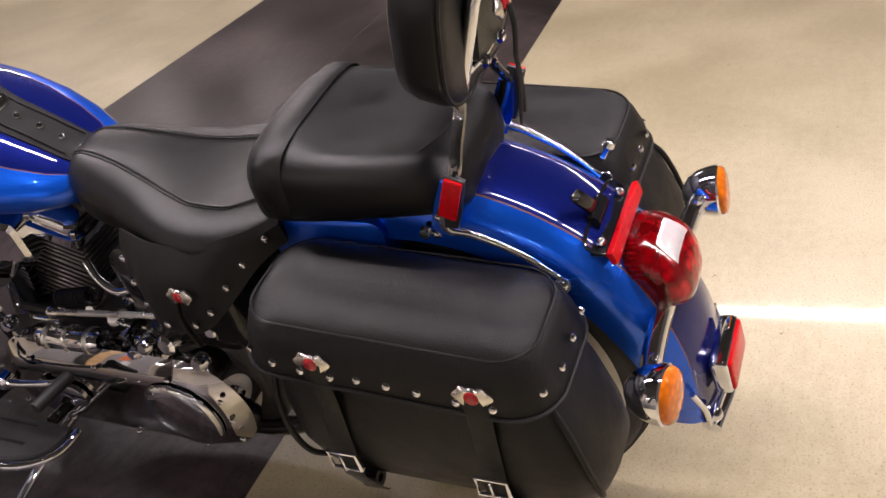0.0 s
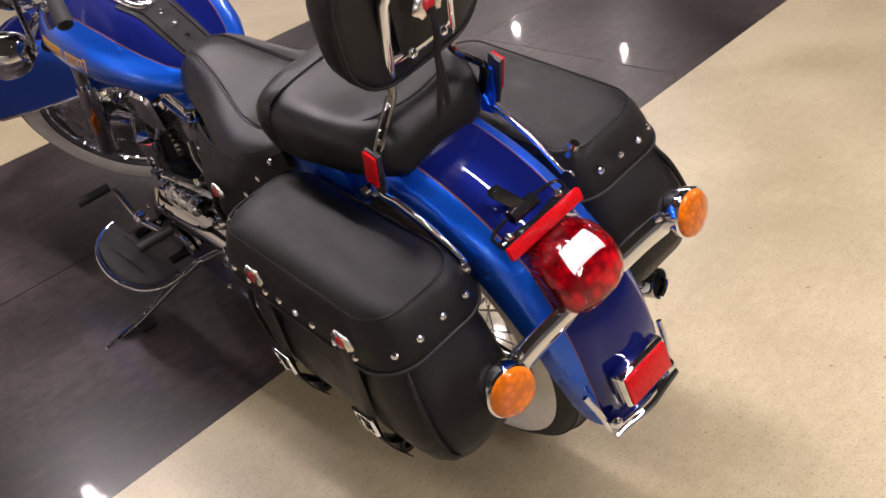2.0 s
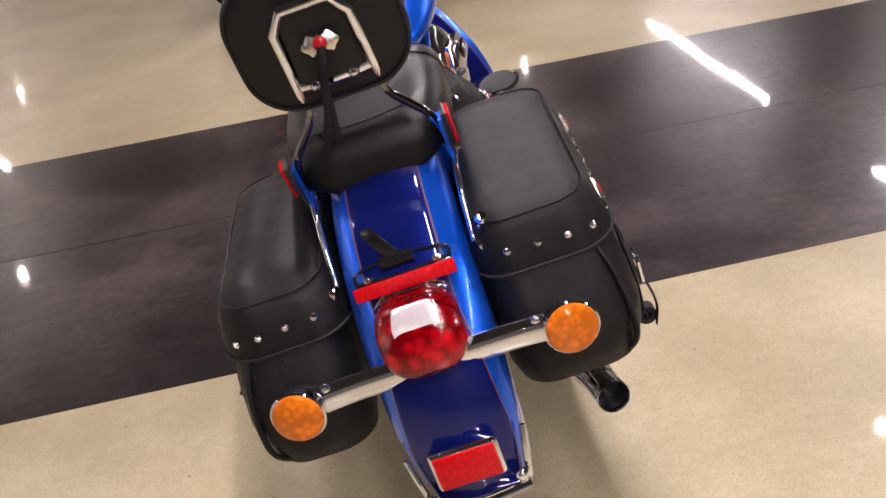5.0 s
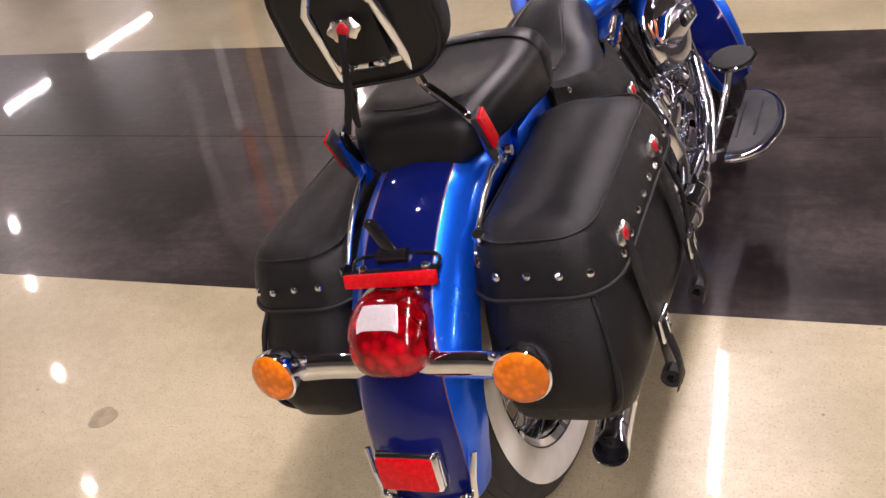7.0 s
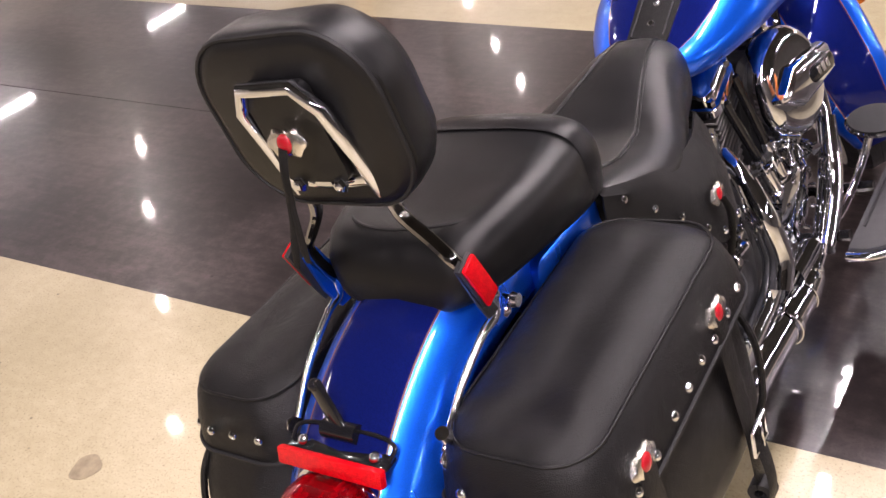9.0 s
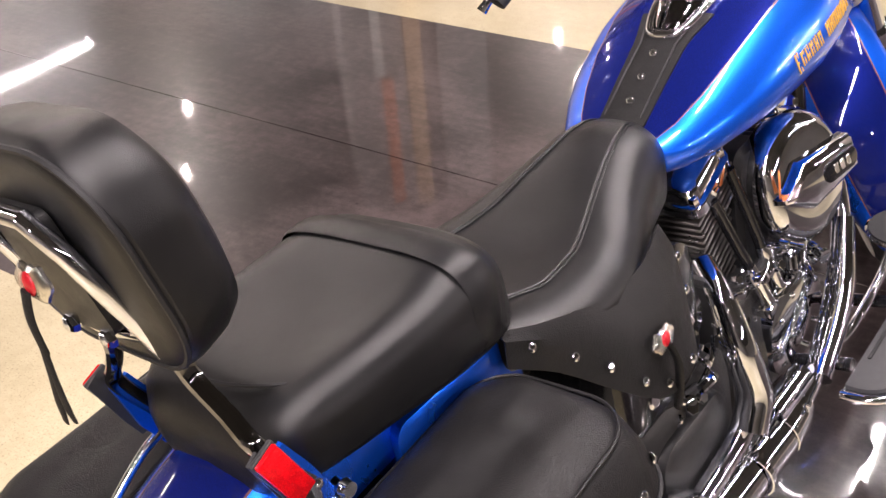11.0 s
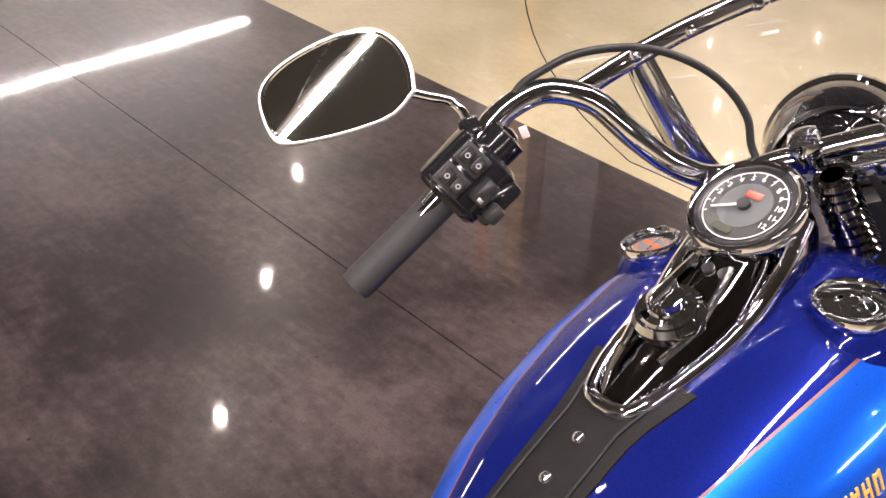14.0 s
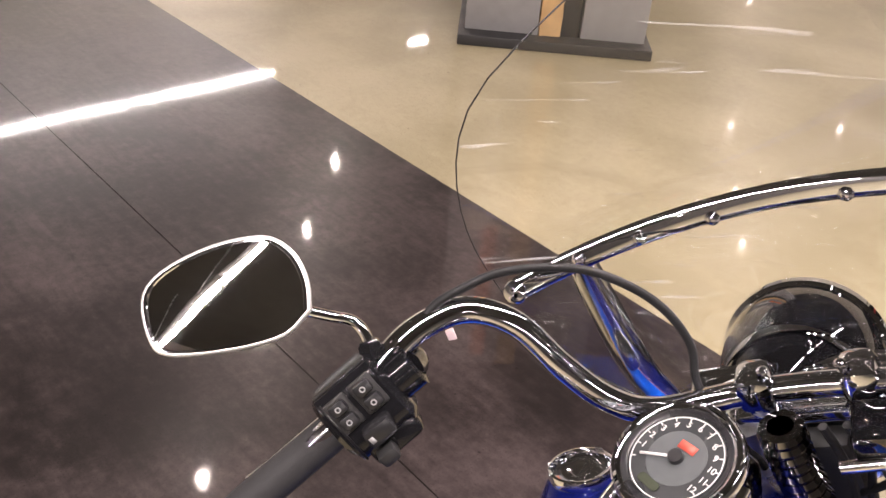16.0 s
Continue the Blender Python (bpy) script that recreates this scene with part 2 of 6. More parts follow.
M_ATVRED = simple("red plastic body", (0.42, 0.012, 0.014), 0.35, coat=0.4)
M_PINK = simple("pink plastic", (0.66, 0.52, 0.55), 0.4)
M_WALL = simple("warm grey wall paint", (0.15, 0.143, 0.135), 0.75, scale=3, bump=0.1)
M_PILLAR = simple("dark grey pillar paint", (0.04, 0.038, 0.037), 0.6, scale=6)
M_SIGN = simple("orange printed board", (0.72, 0.20, 0.06), 0.45, scale=5)
M_WALLLIGHT = simple("cream wall paint", (0.80, 0.76, 0.68), 0.7, scale=3, bump=0.1)
M_CEIL = simple("dark ceiling paint", (0.022, 0.021, 0.020), 0.85, scale=3)
M_TAN = concrete("tan polished concrete", (0.325, 0.280, 0.172), (0.392, 0.338, 0.212), (0.470, 0.412, 0.275), 0.34, 0.75, 3.0, 0.10, 0.15, 0.34, 0.10, 0.0)
M_DARKFLOOR = concrete("charcoal stained concrete", (0.0100, 0.0077, 0.0076), (0.0250, 0.0190, 0.0188), (0.066, 0.0510, 0.0505), 0.30, 0.75, 11.0, 0.24, 0.150, 0.44, 0.22, 0.24)
M_JOINT = simple("joint sealant", (0.012, 0.010, 0.009), 0.8, scale=9, spread=0.8, spec=0.1)
M_JOINTPALE = simple("pale joint sealant", (0.16, 0.145, 0.125), 0.7, scale=9, spread=0.6, spec=0.2)
M_STAIN = simple("dull oil stain", (0.265, 0.218, 0.14), 0.4, coat=0.5, scale=40, spread=0.25)

m_glow, nt_, b_, _, _ = mat("lit lamp tube")
b_.inputs["Base Color"].default_value = (1, 1, 1, 1)
b_.inputs["Emission Color"].default_value = (1.0, 0.90, 0.86, 1)
b_.inputs["Emission Strength"].default_value = 9.0
M_GLOW = m_glow
m_glass, nt_, b_, _, _ = mat("clear acrylic")
b_.inputs["Base Color"].default_value = (1, 1, 1, 1)
b_.inputs["Transmission Weight"].default_value = 1.0
b_.inputs["Roughness"].default_value = 0.0
b_.inputs["IOR"].default_value = 1.38
# whitish streaks put into the sheet for reflections of lamps and chrome
mp_ = nt_.nodes.new("ShaderNodeMapping")
mp_.inputs["Rotation"].default_value = (0, radians(24), 0)
mp_.inputs["Scale"].default_value = (3.0, 3.0, 46.0)
nt_.links.new(nt_.nodes.new("ShaderNodeTexCoord").outputs["Object"], mp_.inputs["Vector"])
glint_ = nt_.nodes.new("ShaderNodeTexNoise")
glint_.inputs["Scale"].default_value, glint_.inputs["Detail"].default_value, glint_.inputs["Distortion"].default_value = 2.2, 3.0, 0.9
nt_.links.new(mp_.outputs[0], glint_.inputs["Vector"])
streak_ = ramp_node(nt_, glint_.outputs[0], [(0.66, (1.0,) * 3), (0.74, (0.82,) * 3)])
nt_.links.new(streak_.outputs[0], b_.inputs["Transmission Weight"])
M_GLASS = m_glass
m_mirror, nt_, b_, _, _ = mat("mirror glass")
b_.inputs["Base Color"].default_value = (0.92, 0.92, 0.94, 1)
b_.inputs["Metallic"].default_value = 1.0
b_.inputs["Roughness"].default_value = 0.012
bump_node(nt_, noise_node(nt_, 7.0).outputs[0], b_, 0.008, 0.01)
M_MIRROR = m_mirror


# ---- mesh helpers ----
def finish(ob, materials, smooth=True):
    for m in materials if isinstance(materials, (list, tuple)) else [materials]:
        ob.data.materials.append(m)
    if smooth:
        for p in ob.data.polygons:
            p.use_smooth = True
    return ob


def sharpen(bm, degrees=38):
    """Marks the edges that stay crisp under smooth shading."""
    lim = radians(degrees)
    for e in bm.edges:
        if len(e.link_faces) == 2 and e.calc_face_angle(0) > lim:
            e.smooth = False


def part(name, bm, material, parent=None, label="", m=None, smooth=True):
    """Links a bmesh as one object, under a thing or a part."""
    if m is not None:
        bm.transform(m)
    bmesh.ops.recalc_face_normals(bm, faces=bm.faces)
    if smooth:
        sharpen(bm)
    me = bpy.data.meshes.new(name)
    bm.to_mesh(me)
    bm.free()
    ob = new(name, me)
    finish(ob, material, smooth)
    if parent is not None:
        ob.parent = parent
    if label:
        ob["label"] = label
    return ob


def loft(rings, closed=True, caps=True, mats=None):
    """A skin over rings of equally many points; mats: material index by column."""
    bm = bmesh.new()
    vs = [[bm.verts.new(p) for p in r] for r in rings]
    n = len(rings[0])
    for a, b in zip(vs, vs[1:]):
        for i in range(n if closed else n - 1):
            j = (i + 1) % n
            f = bm.faces.new((a[i], a[j], b[j], b[i]))
            if mats:
                f.material_index = mats[i]
    if caps and closed:
        bm.faces.new(vs[0])
        bm.faces.new(vs[-1])
    return bm


def grid_shell(rings, thick, mats=None):
    """An open sheet of given thickness."""
    bm = loft(rings, closed=False, caps=False, mats=mats)
    bmesh.ops.recalc_face_normals(bm, faces=bm.faces)
    bmesh.ops.solidify(bm, geom=bm.faces[:], thickness=thick)
    return bm


def smooth_path(pts, per=6):
    """A Catmull-Rom curve through the points."""
    p = [Vector(q) for q in pts]
    p = [p[0] * 2 - p[1]] + p + [p[-1] * 2 - p[-2]]
    out = []
    for a, b, c, d in zip(p, p[1:], p[2:], p[3:]):
        for k in range(per):
            t = k / per
            out.append(0.5 * (2 * b + (c - a) * t + (2 * a - 5 * b + 4 * c - d) * t * t + (3 * b - a - 3 * c + d) * t ** 3))
    out.append(p[-2])
    return out


def tube(pts, r, segs=12, per=6, curve=True, flat=1.0, side=None):
    """A round (or, with flat below 1, flattened) bar along a path; r may be a list of radii along the path."""
    path = smooth_path(pts, per) if curve and len(pts) > 2 else [Vector(q) for q in pts]
    n = len(path)
    rad = [r] * n if not isinstance(r, (list, tuple)) else [float(np.interp(i / (n - 1), np.linspace(0, 1, len(r)), r)) for i in range(n)]
    tan = [(path[min(i + 1, n - 1)] - path[max(i - 1, 0)]).normalized() for i in range(n)]
    ref = Vector(side) if side else (Vector((0, 0, 1)) if abs(tan[0].z) < 0.9 else Vector((1, 0, 0)))
    rings = []
    for p, t, q in zip(path, tan, rad):
        u = (ref - t * ref.dot(t)).normalized()
        v = t.cross(u)
        rings.append([p + u * math.cos(a) * q + v * math.sin(a) * q * flat for a in np.linspace(0, 2 * math.pi, segs, endpoint=False)])
        ref = u
    return loft(rings)


def lathe(profile, segs=32, m=None, closed=False):
    """Turns (radius, height) pairs about the local z axis."""
    bm = bmesh.new()
    rings = []
    for r, h in profile:
        if r < 1e-6:
            rings.append([bm.verts.new((0, 0, h))])
        else:
            rings.append([bm.verts.new((r * math.cos(a), r * math.sin(a), h)) for a in np.linspace(0, 2 * math.pi, segs, endpoint=False)])
    pairs = list(zip(rings, rings[1:])) + ([(rings[-1], rings[0])] if closed else [])
    for a, b in pairs:
        for i in range(segs):
            j = (i + 1) % segs
            if len(a) == 1 and len(b) == 1:
                continue
            if len(a) == 1:
                bm.faces.new((a[0], b[j], b[i]))
            elif len(b) == 1:
                bm.faces.new((a[i], a[j], b[0]))
            else:
                bm.faces.new((a[i], a[j], b[j], b[i]))
    if m is not None:
        bm.transform(m)
    return bm


def facing(at, normal, up=(0, 0, 1)):
    """A pose whose local z points along normal, at a place."""
    z = Vector(normal).normalized()
    x = Vector(up).cross(z)
    x = x.normalized() if x.length > 1e-4 else Vector((1, 0, 0))
    y = z.cross(x)
    return Matrix(((x.x, y.x, z.x, at[0]), (x.y, y.y, z.y, at[1]), (x.z, y.z, z.z, at[2]), (0, 0, 0, 1)))


def box(size, at=(0, 0, 0), bevel=0.0, segs=2, m=None):
    bm = bmesh.new()
    bmesh.ops.create_cube(bm, size=1)
    bmesh.ops.scale(bm, vec=size, verts=bm.verts)
    if bevel:
        bmesh.ops.bevel(bm, geom=bm.edges[:], offset=bevel, segments=segs, profile=0.5, affect="EDGES")
    bm.transform(m if m is not None else Matrix.Translation(at))
    return bm


def dome(r, h, at, normal, segs=14, lip=0.0):
    prof = [(0, h)] + [(r * math.sin(a), h * math.cos(a)) for a in np.linspace(0.25, math.pi / 2, 6)]
    if lip:
        prof += [(r + lip, 0.0), (r + lip, -0.002)]
    return lathe(prof + [(0, -0.002)], segs, facing(at, normal))


def rrect(cx, cy, hx, hy, r, n=8):
    """A rounded rectangle of 4 * n points, anticlockwise from the +x side."""
    r = min(r, hx * 0.999, hy * 0.999)
    out = []
    for k, (sx, sy) in enumerate(((1, 1), (-1, 1), (-1, -1), (1, -1))):
        for a in np.linspace(0, math.pi / 2, n):
            t = a + k * math.pi / 2
            out.append((cx + sx * (hx - r) + r * math.cos(t), cy + sy * (hy - r) + r * math.sin(t)))
    return out


def joined(*bms):
    """Several bmeshes as one."""
    out = bmesh.new()
    for b in bms:
        me = bpy.data.meshes.new("tmp")
        b.to_mesh(me)
        b.free()
        out.from_mesh(me)
        bpy.data.meshes.remove(me)
    return out


# ---- the setting: floor, walls, ceiling ----
def slab(name, x0, x1, y0, y1, z0, z1, material, label, parent=None):
    ob = part(name, box((x1 - x0, y1 - y0, z1 - z0), ((x0 + x1) / 2, (y0 + y1) / 2, (z0 + z1) / 2)), material, parent, smooth=False)
    if parent is None:
        tagged(ob, label, name.split("_")[0], kind="structure")
    return ob


X0, X1, Y0, Y1 = -16.0, 14.0, -9.0, 18.0
BAND0, BAND1, BANDJ, CROSSX = 0.504, 2.365, 1.446, 1.594
JW = 0.0042


def cloth_strip(x0, x1, y0, y1):
    return box((x1 - x0, y1 - y0, 0.2), ((x0 + x1) / 2, (y0 + y1) / 2, -0.1))


floor = part("floor", cloth_strip(X0, X1, Y0, BAND0), M_TAN, smooth=False)
tagged(floor, "polished tan concrete floor with a glossy sealed top", "floor", kind="structure")
part("far_slab", cloth_strip(X0, X1, BAND1, Y1), M_TAN, floor, smooth=False)
for xa, xb in ((X0, -5.95), (-5.95 + JW, CROSSX - JW / 2), (CROSSX + JW / 2, 5.4), (5.4 + JW, X1)):
    for ya, yb in ((BAND0, BANDJ - JW / 2), (BANDJ + JW / 2, BAND1)):
        part("stained_panel", cloth_strip(xa, xb, ya, yb), M_DARKFLOOR, floor, "charcoal stained concrete panel", smooth=False)
# two pieces of filler, the one at higher x paler
for xa, xb, sealant in ((X0, 0.1, M_JOINT), (0.1, X1, M_JOINTPALE)):
    part("joint_filler", box((xb - xa, BAND1 - BAND0, 0.1), ((xa + xb) / 2, (BAND0 + BAND1) / 2, -0.0515)), sealant, floor, smooth=False)
for nm, q in (("wall_west", (X0 - 0.2, X0, Y0, Y1)), ("wall_east", (X1, X1 + 0.2, Y0, Y1)), ("wall_south", (X0, X1, Y0 - 0.2, Y0)), ("wall_north", (X0, X1, Y1, Y1 + 0.2))):
    light = nm in ("wall_west", "wall_north")
    slab(nm, *q, -0.2, 4.6, M_WALLLIGHT if light else M_WALL, "plain cream painted showroom wall" if light else "plain warm grey painted showroom wall")
pillar = part("pillar", box((0.36, 0.36, 4.6), (-7.0, 7.0, 2.3), 0.01), M_PILLAR, smooth=False)
tagged(pillar, "square dark painted pillar standing in the showroom", "pillar", kind="structure")
slab("ceiling", X0, X1, Y0, Y1, 4.6, 4.75, M_CEIL, "plain dark painted showroom ceiling")


# ---- ceiling lamps ----
def strip_lamp(x, y):
    root = new("strip_lamp")
    root.location = (x, y, LAMP_Z)
    tagged(root, "long white fluorescent strip lamp hanging from the ceiling", "ceiling lamp", "strip lamps in rows")
    part("housing", box((0.12, STRIP_LEN, 0.06), (0, 0, 0.05), 0.008), M_WALL, root)
    part("cable", tube([(0, 0, 0.08), (0, 0, 4.6 - LAMP_Z)], 0.006, 6), M_STEEL, root)
    part("tube", tube([(0, -STRIP_LEN / 2, 0.004), (0, STRIP_LEN / 2, 0.004)], 0.022, 10), M_GLOW, root)
    li = bpy.data.lights.new("strip_light", "AREA")
    li.shape, li.size, li.size_y, li.energy, li.color = "RECTANGLE", 0.05, STRIP_LEN, STRIP_POWER, (1.0, 0.87, 0.84)
    lo = new("strip_light", li)
    lo.location = (x, y, LAMP_Z - 0.03)


for sx, starts in STRIPS.items():
    for y0 in starts:
        for k in range(2):
            strip_lamp(sx, y0 + (k + 0.5) * STRIP_LEN + k * STRIP_GAP)


def spot_lamp(x, y):
    root = new("spot_lamp")
    root.location = (x, y, LAMP_Z)
    tagged(root, "small round white ceiling spot lamp, lit, one of a partly added set", "spot lamp", "ceiling spot lamps")
    part("can", lathe([(0.035, 0.0), (0.055, 0.0), (0.06, 0.14), (0.02, 0.16), (0.0, 0.16)], 20), M_WALL, root)
    part("stem", tube([(0, 0, 0.15), (0, 0, 4.6 - LAMP_Z)], 0.008, 6), M_STEEL, root)
    part("bulb", lathe([(0, -0.012), (0.015, -0.008), (0.025, 0.004), (0.0, 0.006)], 16), M_GLOW, root)
    li = bpy.data.lights.new("spot_light", "POINT")
    li.energy, li.shadow_soft_size, li.color = SPOT_POWER, 0.026, (1.0, 0.83, 0.74)
    lo = new("spot_light", li)
    lo.location = (x, y, LAMP_Z - 0.07)


for sx, sy in SPOTS:
    spot_lamp(sx, sy)

# ---- the motorcycle: y ahead from the rear axle, z up from the ground, in its own upright frame ----
bike = new("motorcycle")
bike.matrix_world = pose(0, 0, 0, 0, -11.017, -5.836)
tagged(bike, "blue cruiser motorcycle with black leather saddlebags leaning on its stand", "motorcycle")
AXLE = Vector((0, 0, 0.325))
FRONT_AXLE = Vector((0, 1.565, 0.325))
STEER_AXIS, STEER_POINT, STEER = Vector((0, -math.sin(radians(32)), math.cos(radians(32)))), Vector((0, 1.782, 0)), 36.0
TURN = Matrix.Translation(STEER_POINT) @ Matrix.Rotation(radians(STEER), 4, STEER_AXIS) @ Matrix.Translation(-STEER_POINT)
XAXIS = Matrix.Rotation(radians(90), 4, "Y")   # local z to bike x


def bp(name, bm, material, parent=None, label="", m=None):
    return part(name, bm, material, parent or bike, label, m)


def stud(x, y, z, nx, ny, nz, parent, r=0.0066):
    return part("stud", dome(r, r * 0.75, (x, y, z), (nx, ny, nz), 10), M_CHROME, parent)


def concho(x, y, z, normal, parent, s=1.0, up=(0, 0, 1)):
    """A cast badge: a scalloped oblong plate with a red enamel boss and two lugs."""
    m = facing((x, y, z), normal, up)
    ring = []
    for a in np.linspace(0, 2 * math.pi, 40, endpoint=False):
        r = s * (0.019 + 0.0035 * math.cos(2 * a) * 2 + 0.002 * math.cos(8 * a))
        ring.append((r * math.cos(a), r * math.sin(a)))
    rings = [[(px, py, 0.0) for px, py in ring], [(px, py, 0.003 * s) for px, py in ring], [(px * 0.8, py * 0.8, 0.006 * s) for px, py in ring]]
    c = part("concho", loft(rings), M_CONCHO, parent, "cast nickel badge with a red centre", m)
    return c, part("boss", dome(0.0105 * s, 0.004 * s, m @ Vector((0, 0, 0.0055 * s)), normal, 16), M_REDENAMEL, parent)


# wheels
def wheel(name, centre, m=None):
    base = Matrix.Translation(centre) @ XAXIS
    m = (m or Matrix.Identity(4)) @ base
    prof = [(0.212, 0.052), (0.222, 0.060), (0.245, 0.066), (0.275, 0.0655), (0.298, 0.058), (0.312, 0.045), (0.321, 0.025), (0.325, 0.0)]
    prof = prof + [(r, -h) for r, h in prof[-2::-1]]
    tyre = part(name, lathe(prof + [(0.208, -0.04), (0.208, 0.04)], 72, m, closed=True), M_TYRE, bike, "black whitewall tyre on a chrome spoked wheel")
    for h, r in ((0.014, 0.3238), (-0.014, 0.3238), (0.036, 0.3165), (-0.036, 0.3165)):
        part("tread_rib", lathe([(r - 0.004, h - 0.007), (r + 0.0012, h - 0.006), (r + 0.0012, h + 0.006), (r - 0.004, h + 0.007)], 72, m, closed=True), M_TYRE, tyre)
    for s in (-1, 1):
        part("whitewall", lathe([(0.222, s * 0.0605), (0.232, s * 0.0645), (0.248, s * 0.0680), (0.270, s * 0.0678), (0.284, s * 0.0645), (0.281, s * 0.062), (0.25, s * 0.064), (0.224, s * 0.058)], 72, m, closed=True), M_WHITEWALL, tyre, "white sidewall band")
    part("rim", lathe([(0.206, 0.052), (0.219, 0.058), (0.219, 0.053), (0.207, 0.046), (0.199, 0.034), (0.186, 0.016), (0.184, 0.0), (0.186, -0.016), (0.199, -0.034), (0.207, -0.046), (0.219, -0.053), (0.219, -0.058), (0.206, -0.052)], 72, m, closed=True), M_CHROME, tyre, "chrome rim")
    part("hub", lathe([(0.0, 0.075), (0.02, 0.075), (0.024, 0.062), (0.052, 0.055), (0.054, 0.045), (0.036, 0.04), (0.034, -0.04), (0.054, -0.045), (0.052, -0.055), (0.024, -0.062), (0.02, -0.075), (0.0, -0.075)], 28, m), M_CHROME, tyre)
    for k in range(40):
        a = 2 * math.pi * k / 40
        s = 1 if k % 2 else -1
        b = a + (0.32 if (k // 2) % 2 else -0.32)
        part("spoke", tube([(0.05 * math.cos(b), 0.05 * math.sin(b), s * 0.048), (0.188 * math.cos(a), 0.188 * math.sin(a), s * 0.008)], 0.0021, 6), M_CHROME, tyre, m=m)
    part("brake_disc", lathe([(0.06, -0.071), (0.145, -0.071), (0.145, -0.066), (0.06, -0.066)], 40, m, closed=True), M_STEEL, tyre)
    return tyre


wheel("rear_wheel", AXLE)


# fenders
def fender(name, centre, arcs, crown_r, half, depth, thick, m=None, band=0.5, label="", tail=None, nose=0.0, full=0.35):
    """A mudguard swept about an axle. arcs: (angle, half-width factor, side-depth factor)."""
    us = [-1.0, -0.93, -0.84, -0.74, -0.62, -band - 0.02, -band, -0.3, 0.0, 0.3, band, band + 0.02, 0.62, 0.74, 0.84, 0.93, 1.0]
    cols = []
    for a, b in zip(us, us[1:]):
        c = abs(a + b) / 2
        cols.append(2 if band <= c <= band + 0.02 else (1 if c < band else 0))
    fine = []
    for (a0, w0, d0), (a1, w1, d1) in zip(arcs, arcs[1:]):
        for k in range(8):
            t = k / 8
            fine.append((a0 + (a1 - a0) * t, w0 + (w1 - w0) * t, d0 + (d1 - d0) * t))
    fine.append(arcs[-1])
    rings = []
    for deg, w, d in fine:
        a = radians(deg)
        ring = []
        wide = band if not tail else band + (tail[2] - band) * min(1.0, max(0.0, (deg - tail[0]) / (tail[1] - tail[0])))
        for v in us:
            u = v * wide / band if abs(v) <= band else math.copysign(wide + (abs(v) - band) * (1 - wide) / (1 - band), v)
            th = abs(u) * math.pi / 2
            x = math.copysign(half * w * math.sin(th) ** 0.85, u) if u else 0.0
            drop = depth * d * (1 - math.cos(th) ** 0.75) * (full + (1 - full) * abs(u) ** 3)
            r = crown_r - drop
            ring.append((centre[0] + x, centre[1] + r * math.cos(a) + nose * max(0.0, (48 - deg) / 30) ** 1.5, centre[2] + r * math.sin(a)))
        rings.append(ring)
    return part(name, grid_shell(rings, thick, cols), [M_BLUE, M_NAVY, M_PIN], bike, label, m)


rear_fender = fender("rear_fender", AXLE, [(62, 0.92, 0.9), (90, 0.98, 1.0), (120, 1.0, 1.0), (150, 1.0, 1.0), (168, 0.95, 0.95), (180, 0.83, 0.9), (184.5, 0.76, 0.8)], 0.428, 0.104, 0.085, 0.003, band=0.36, tail=(140, 178, 0.62),
                     label="blue rear mudguard with a dark centre band and copper pinstripes", full=0.78)


def on_fender(deg, x=0.0, lift=0.0, r=0.428):
    a = radians(deg)
    return Vector((x, (r + lift) * math.cos(a), AXLE.z + (r + lift) * math.sin(a)))


def fender_normal(deg):
    return Vector((0, math.cos(radians(deg)), math.sin(radians(deg))))


# chrome tip trim and lamp on the tail of the rear fender
tip = [on_fender(184, x, 0.002 - 0.12 * abs(x)) for x in (-0.078, -0.066, -0.04, 0, 0.04, 0.066, 0.078)]
bp("tip_trim", tube(tip, 0.0105, 12, 4, flat=1.5), M_CHROME, rear_fender, "chrome trim on the tip of the mudguard")
for s in (-1, 1):
    bp("tip_trim_side", tube([on_fender(183, s * 0.079, -0.008), on_fender(177, s * 0.086, -0.014), on_fender(171, s * 0.094, -0.024)], 0.005, 8), M_CHROME, rear_fender)
    bp("tip_knob", dome(0.012, 0.01, on_fender(181, s * 0.070, -0.002), fender_normal(181) + Vector((0.5 * s, 0, 0)), 12), M_CHROME, rear_fender)
tl = facing(on_fender(172.6, 0, 0.009), fender_normal(172.6))
bp("tip_lamp", box((0.108, 0.066, 0.028), (0, 0, 0.0), 0.007, 3), M_CHROME, rear_fender, "red tip lamp in a chrome bezel", tl)
bp("tip_lens", box((0.097, 0.056, 0.016), (0, 0, 0.011), 0.004, 2), M_REDFLAT, rear_fender, "red lens", tl)

